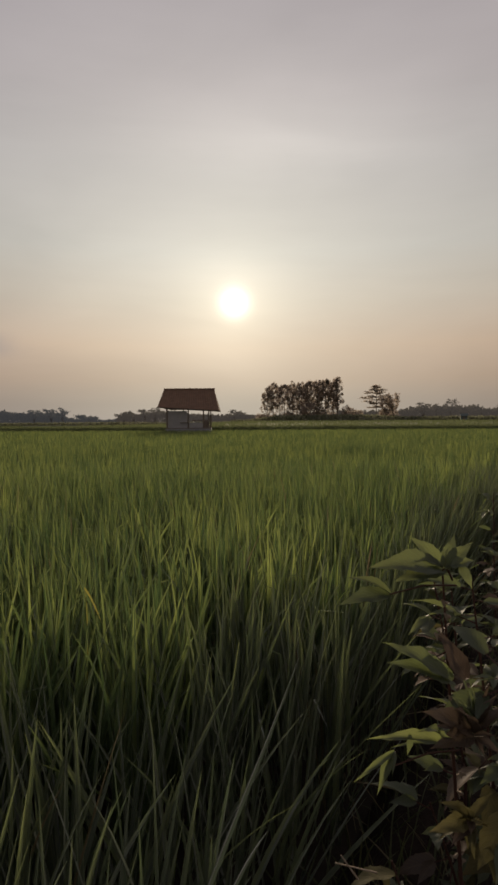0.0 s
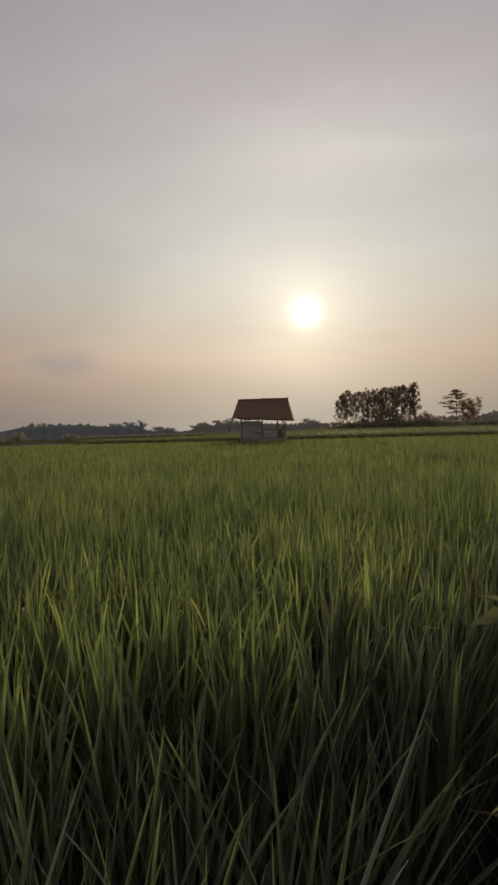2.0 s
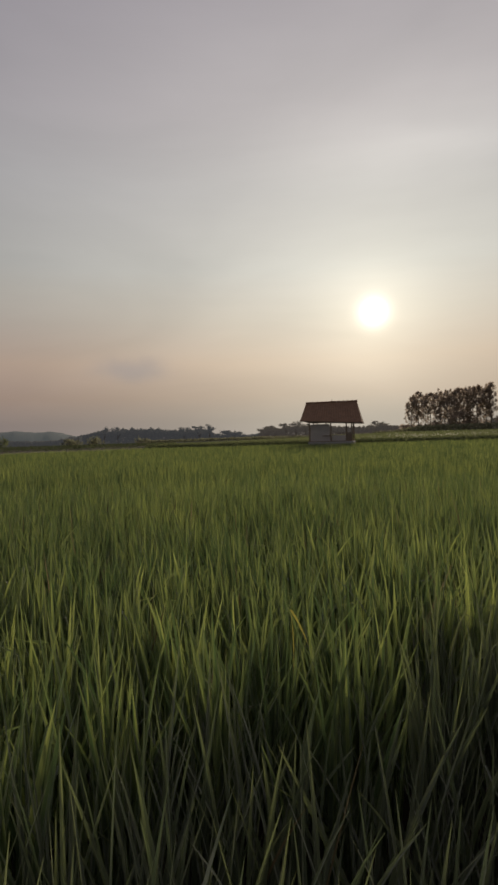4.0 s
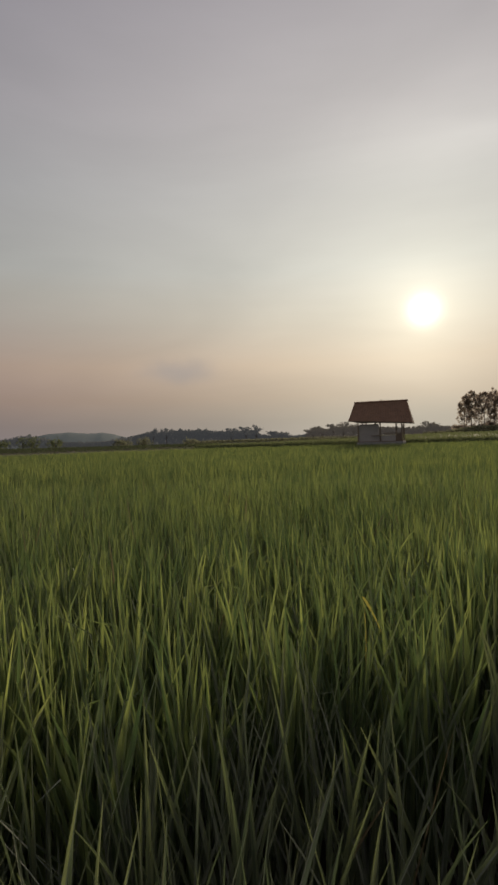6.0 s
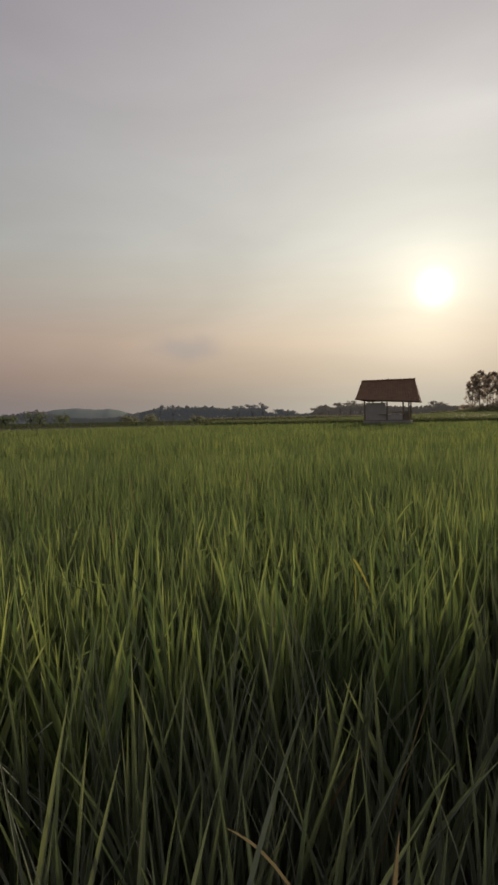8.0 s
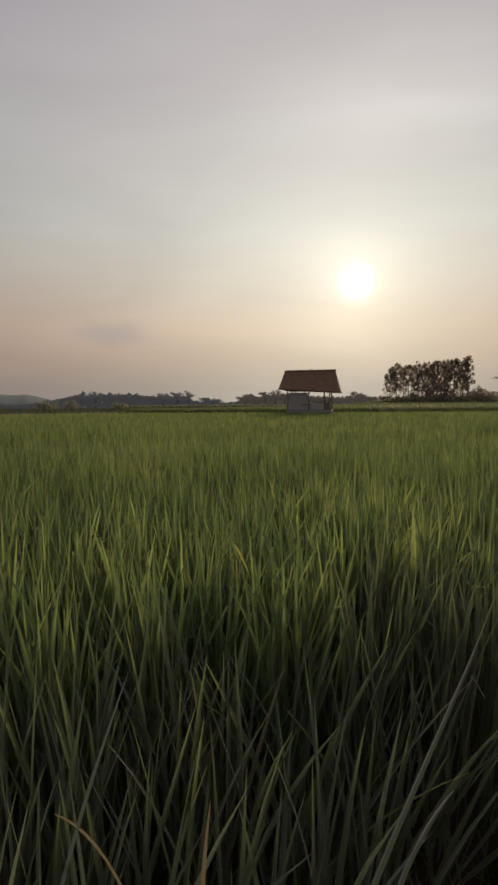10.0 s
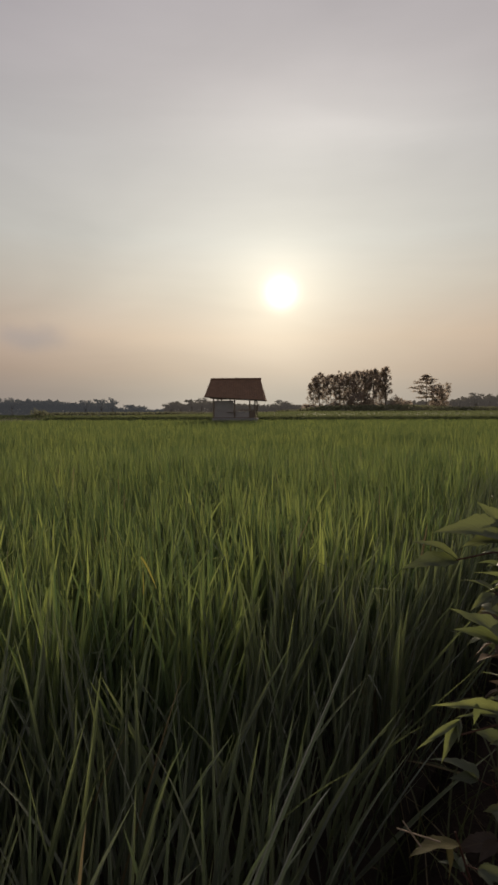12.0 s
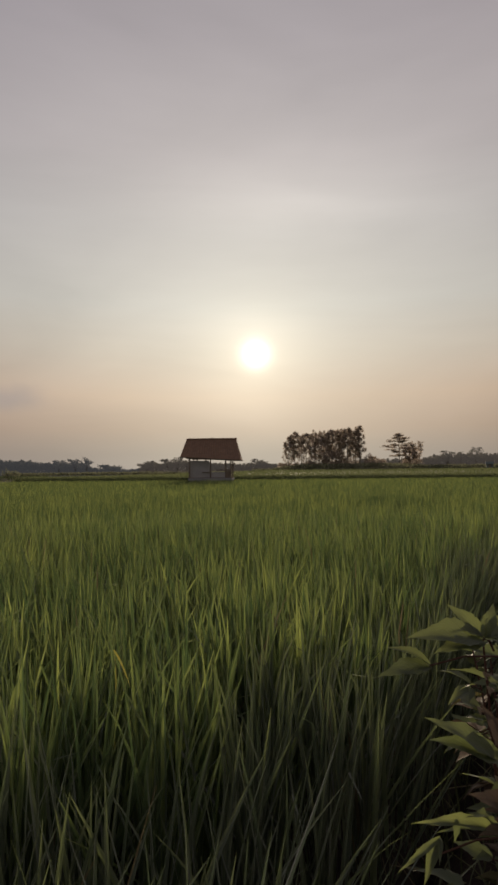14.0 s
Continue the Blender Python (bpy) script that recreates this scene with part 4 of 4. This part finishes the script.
# ---------------------------------------------------------------- weeds on the bund


def leaf_mesh(width=.30, fold=.22, droop=.25, wave=.0):
    """A pointed leaf one unit long along +x, folded along its rib, drooping at the tip."""
    v, uv = [], []
    n, k = 17, 5
    for i in range(n):
        s = i / (n - 1)
        w = width * (math.sin(math.pi * min(1, s * .93 + .05) ** .72) ** 1.3) * .5 * (1 + .07 * math.sin(s * 39) + .05 * math.sin(s * 13 + width * 90)) + .002
        for j in range(k):
            u = j / (k - 1) * 2 - 1
            z = abs(u) * w * fold * 2 + droop * .8 * (s - s * s) + wave * math.sin(s * 15 + j * 1.4) * abs(u) * .09 - .10 * s ** 3
            v.append((s - .02 * abs(u), u * w, z))
            uv.append((j / (k - 1), s))
    i = np.arange(n * k).reshape(n, k)
    f = np.stack([i[:-1, :-1], i[1:, :-1], i[1:, 1:], i[:-1, 1:]], -1).reshape(-1, 4)
    return v, f, uv


def leaf_kinds(mat, seed):
    rng = random.Random(seed)
    out = []
    for i in range(5):
        out.append(mesh_of("leaf", *leaf_mesh(rng.uniform(.36, .46), rng.uniform(.10, .24), rng.uniform(.08, .30), rng.uniform(.05, .25))[:2], mat, leaf_mesh()[2]))
    return out


LEAF_GREEN, LEAF_RED, LEAF_DRY = leaf_kinds(M_WEED, 1), leaf_kinds(M_WEED_RED, 2), leaf_kinds(M_WEED_DRY, 3)


def place_leaf(plant, me, base, tip, roll=0.0, wide=1.0):
    """A leaf of the plant from base to tip."""
    base, tip = Vector(base), Vector(tip)
    d = tip - base
    q = d.to_track_quat("X", "Z") @ Euler((radians(roll), 0, 0)).to_quaternion()
    return put("leaf", me, plant, Matrix.LocRotScale(base, q, (d.length, d.length * wide, d.length)))


def weed(name, seed, base, top, leaves, size, label, group=""):
    """A reddish stem with whorls of pointed leaves, partly yellowing."""
    rng = random.Random(seed)
    plant = tagged(new(name), label, "weed", group)
    plant.location = base
    b, t = Vector((0, 0, 0)), Vector(top) - Vector(base)
    bend = Vector((rng.uniform(-.03, .03), rng.uniform(-.03, .03), 0))
    line = [b, b.lerp(t, .35) + bend, b.lerp(t, .7) + bend * .6, t]
    part("stem", tube(bmesh.new(), line, [.0045, .004, .003, .0018], 7), M_STEM, plant, "thin reddish stem")
    for i in range(leaves):
        u = .22 + .78 * (i + rng.random() * .7) / leaves
        k = min(int(u * 3), 2)
        p = line[k].lerp(line[k + 1], u * 3 - k)
        a = rng.uniform(0, 2 * math.pi)
        r = size * rng.uniform(.6, 1.15) * (1.1 - .25 * u)
        d = Vector((math.cos(a), math.sin(a), rng.uniform(-.5, .45))) * r
        pet = p + d * .35
        part("petiole", tube(bmesh.new(), [p, pet], [.0016, .0012], 5), M_STEM, plant)
        pick = rng.random()
        kind = LEAF_GREEN if pick < .5 or u > .8 else LEAF_RED if pick < .9 else LEAF_DRY
        for spread_a, scale in ((0, 1.0), (.75, .62), (-.75, .62)) if rng.random() < .6 else ((0, 1.0),):
            e = Vector((d.x * math.cos(spread_a) - d.y * math.sin(spread_a), d.x * math.sin(spread_a) + d.y * math.cos(spread_a), d.z)) * scale
            place_leaf(plant, rng.choice(kind), pet, pet + e, rng.uniform(-40, 40))
    return plant


def build_weeds():
    main = weed("bund_weed", 41, (.44, 1.03, .2), (.365, 1.0, 1.13), 6, .09, "leafy weed with reddish stem and pointed green leaves on the bund")
    o = Vector(main.location)
    # the leaves that reach out over the rice: kind, base, tip, roll, width
    reach = (
        (LEAF_GREEN[0], (0.361, 0.991, 1.122), (0.215, 0.942, 1.149), -38, 0.78),
        (LEAF_GREEN[1], (0.359, 0.991, 1.129), (0.297, 0.992, 1.154), -30, 0.68),
        (LEAF_GREEN[3], (0.362, 0.991, 1.120), (0.257, 0.931, 1.125), -25, 0.68),
        (LEAF_GREEN[2], (0.362, 0.991, 1.129), (0.376, 1.002, 1.164), 0, 0.61),
        (LEAF_GREEN[4], (0.380, 0.991, 1.128), (0.433, 1.011, 1.138), 35, 0.88),
        (LEAF_GREEN[1], (0.396, 0.991, 1.128), (0.407, 0.960, 1.097), 20, 0.88),
        (LEAF_GREEN[2], (0.255, 0.959, 1.087), (0.155, 0.919, 1.087), -30, 0.75),
        (LEAF_GREEN[4], (0.255, 0.959, 1.088), (0.179, 0.961, 1.124), -20, 0.62),
        (LEAF_GREEN[0], (0.373, 0.964, 0.924), (0.246, 0.916, 0.986), -45, 0.68),
        (LEAF_RED[0], (0.398, 0.964, 0.928), (0.356, 0.987, 1.010), -60, 0.78),
        (LEAF_GREEN[3], (0.406, 0.951, 0.842), (0.417, 0.984, 0.927), 70, 0.42),
        (LEAF_RED[2], (0.406, 0.951, 0.842), (0.456, 0.963, 0.902), 30, 0.54),
        (LEAF_GREEN[4], (0.406, 0.951, 0.842), (0.374, 0.963, 0.897), -40, 0.82),
        (LEAF_RED[1], (0.410, 0.950, 0.836), (0.460, 0.932, 0.893), 30, 0.82),
        (LEAF_RED[3], (0.404, 0.950, 0.836), (0.305, 0.913, 0.899), -40, 0.88),
        (LEAF_RED[4], (0.404, 0.950, 0.827), (0.314, 0.900, 0.840), -35, 0.75),
        (LEAF_GREEN[1], (0.353, 0.940, 0.819), (0.203, 0.882, 0.872), -35, 0.34),
        (LEAF_GREEN[2], (0.278, 0.911, 0.856), (0.272, 0.900, 0.822), -40, 0.88),
        (LEAF_RED[1], (0.408, 0.950, 0.827), (0.440, 0.910, 0.820), 25, 0.82),
        (LEAF_GREEN[2], (0.252, 0.915, 0.822), (0.170, 0.872, 0.795), -35, 0.32),
        (LEAF_GREEN[4], (0.252, 0.915, 0.820), (0.213, 0.880, 0.768), -20, 0.55),
        (LEAF_GREEN[3], (0.359, 0.950, 0.935), (0.240, 0.920, 1.022), -35, 0.62),
        (LEAF_DRY[3], (0.395, 0.935, 0.685), (0.337, 0.917, 0.732), -30, 0.75),
        (LEAF_DRY[0], (0.395, 0.935, 0.683), (0.310, 0.895, 0.693), -40, 0.82),
        (LEAF_DRY[2], (0.397, 0.935, 0.679), (0.390, 0.903, 0.632), 20, 0.68),
        (LEAF_DRY[4], (0.395, 0.935, 0.685), (0.444, 0.946, 0.728), 30, 0.68),
        (LEAF_RED[2], (0.395, 0.935, 0.680), (0.347, 0.894, 0.671), -20, 0.88),
        (LEAF_GREEN[1], (0.368, 1.0, 1.125), (0.306, 1.01, 1.186), -55, 0.85),
        (LEAF_GREEN[3], (0.372, 1.0, 1.125), (0.432, 1.02, 1.172), 35, 0.85),
    )
    for i, (me, a, b, roll, wide) in enumerate(reach):
        place_leaf(main, me, Vector(a) - o, Vector(b) - o, roll, wide * (1.2 if i < 9 else 1.0))
        if i < 9 or i % 2:
            continue
        d = Vector(b) - Vector(a)
        for turn, up, size in ((30, .30, .72), (-28, -.24, .62)):
            e = Matrix.Rotation(radians(turn), 3, "Z") @ d * size + Vector((0, 0, d.length * up))
            place_leaf(main, me, Vector(a) - o, Vector(a) + e - o, roll * .6, wide * .95)
    # leaf stalks from the stem to those groups
    for a, b in (((.392, 1.0, 1.09), (.255, .959, 1.087)), ((.392, 1.0, .91), (.373, .964, .924)), ((.405, 1.0, .80), (.406, .951, .842)), ((.41, 1.01, .79), (.353, .940, .819)),
                 ((.40, 1.0, .77), (.255, .919, .794)), ((.41, 1.01, .65), (.395, .935, .683)), ((.385, 1.0, 1.1), (.365, .991, 1.124))):
        pa, pb = Vector(a) - o, Vector(b) - o
        part("petiole", tube(bmesh.new(), [pa, pa.lerp(pb, .5) + Vector((0, 0, .008)), pb], [.002, .0018, .0015], 5), M_STEM, main)
    # small dry curled flower heads on the stem
    rng = random.Random(6)
    for k in range(18):
        u = .35 + .6 * k / 18
        p = Vector((0, 0, 0)).lerp(Vector((.365, 1.0, 1.13)) - o, u)
        q = p + Vector((rng.uniform(-.035, .02), rng.uniform(-.03, .01), rng.uniform(-.005, .02)))
        part("dry_flower", tube(bmesh.new(), [p, q, q + Vector((-.008, -.004, .006)), q + Vector((-.006, -.004, -.006))], [.001, .0035, .005, .0012], 5), M_TWIG, main)
    green = "leafy weed with reddish stem and pointed leaves on the bund"
    second = weed("bund_weed", 42, (.55, .98, .2), (.47, .99, .95), 26, .105, green, "weeds on the bund")
    o = Vector(second.location)
    for me, a, b, roll, wide in ((LEAF_DRY[0], (.43, .95, .66), (.333, .924, .667), 20, .9), (LEAF_DRY[2], (.43, .95, .66), (.37, .93, .70), 0, 1.0), (LEAF_DRY[4], (.45, .94, .64), (.43, .92, .575), 30, 1.0),
                                 (LEAF_DRY[1], (.47, .95, .68), (.40, .92, .60), -20, 1.0), (LEAF_RED[2], (.45, .98, .83), (.437, .97, .92), 80, .6), (LEAF_GREEN[2], (.45, .98, .83), (.50, .96, .89), 20, .8)):
        place_leaf(second, me, Vector(a) - o, Vector(b) - o, roll, wide)
    for i, (b, t, n) in enumerate((((.95, 1.9, .2), (.92, 1.95, 1.02), 16), ((1.22, 2.55, .2), (1.2, 2.6, 1.05), 14), ((.72, 1.35, .2), (.66, 1.40, .86), 14), ((1.0, 1.6, .2), (1.0, 1.6, .85), 12),
                                   ((1.6, 3.2, .2), (1.62, 3.2, .95), 12), ((.62, 1.2, .2), (.60, 1.22, .62), 10), ((.48, 1.12, .15), (.40, 1.16, .55), 9), ((2.0, 4.0, .2), (2.0, 4.05, .95), 12), ((.56, 1.14, .2), (.48, 1.14, 1.06), 22), ((.60, 1.0, .2), (.56, .98, .80), 20), ((.56, .90, .2), (.53, .90, .60), 12), ((.70, 1.15, .2), (.64, 1.12, 1.0), 18), ((.56, 1.36, .2), (.48, 1.38, 1.0), 26), ((.66, 1.55, .2), (.60, 1.58, .95), 24))):
        weed("bund_weed", 50 + i, b, t, n, .11, green, "weeds on the bund")
    low = weed("bund_weed", 70, (.36, .98, .12), (.25, .92, .62), 5, .07, "small weed with a curled yellowing leaf on the bund", "weeds on the bund")
    o = Vector(low.location)
    place_leaf(low, LEAF_DRY[0], Vector((.250, .895, .615)) - o, Vector((.158, .862, .628)) - o, 15, 1.15)
    place_leaf(low, LEAF_DRY[3], Vector((.225, .90, .62)) - o, Vector((.236, .885, .56)) - o, -25, 1.1)
    for a, b in (((.14, .864, .664), (.215, .885, .628)), ((.150, .865, .676), (.180, .87, .630))):
        part("stalk", tube(bmesh.new(), [Vector(a) - o, Vector(b) - o], [.0012, .0016], 5), M_TWIG, low, "pale dry stalk")


build_weeds()


def build_litter():
    """Dry straw and fallen leaves on the bund."""
    rng = np.random.default_rng(77)
    n = 2600
    a, b = rng.uniform(-3, 9, n), rng.uniform(.0, 1.7, n)
    rise = np.clip(b / .22, 0, 1)
    base = np.stack([EDGE.x + ALONG.x * a + OUT.x * b, EDGE.y + ALONG.y * a + OUT.y * b, .24 * rise * rise * (3 - 2 * rise) - .02], 1)
    v, f, uv = blades(rng, base, rng.uniform(0, 2 * np.pi, n), rng.uniform(1.0, 1.5, n), rng.uniform(0, .4, n), rng.uniform(.06, .3, n), rng.uniform(.002, .007, n), 3, False)
    tagged(put("dry_straw", mesh_of("dry_straw", v, f, M_RICE_DRY, uv)), "dry straw and dead blades scattered on the bund", "straw", kind="stuff")
    n = 3600
    a, b = rng.uniform(-3, 10, n), rng.uniform(.02, 1.2, n)
    rise = np.clip(b / .22, 0, 1)
    base = np.stack([EDGE.x + ALONG.x * a + OUT.x * b, EDGE.y + ALONG.y * a + OUT.y * b, .24 * rise * rise * (3 - 2 * rise) - .03], 1)
    v, f, uv = blades(rng, base, rng.uniform(0, 2 * np.pi, n), np.abs(rng.normal(.3, .3, n)), rng.uniform(.3, 1.7, n), rng.uniform(.08, .38, n), rng.uniform(.003, .007, n), 6, False)
    tagged(put("bund_grass", mesh_of("bund_grass", v, f, M_GRASS, uv)), "short grass growing on the bund", "grass", kind="stuff")


build_litter()
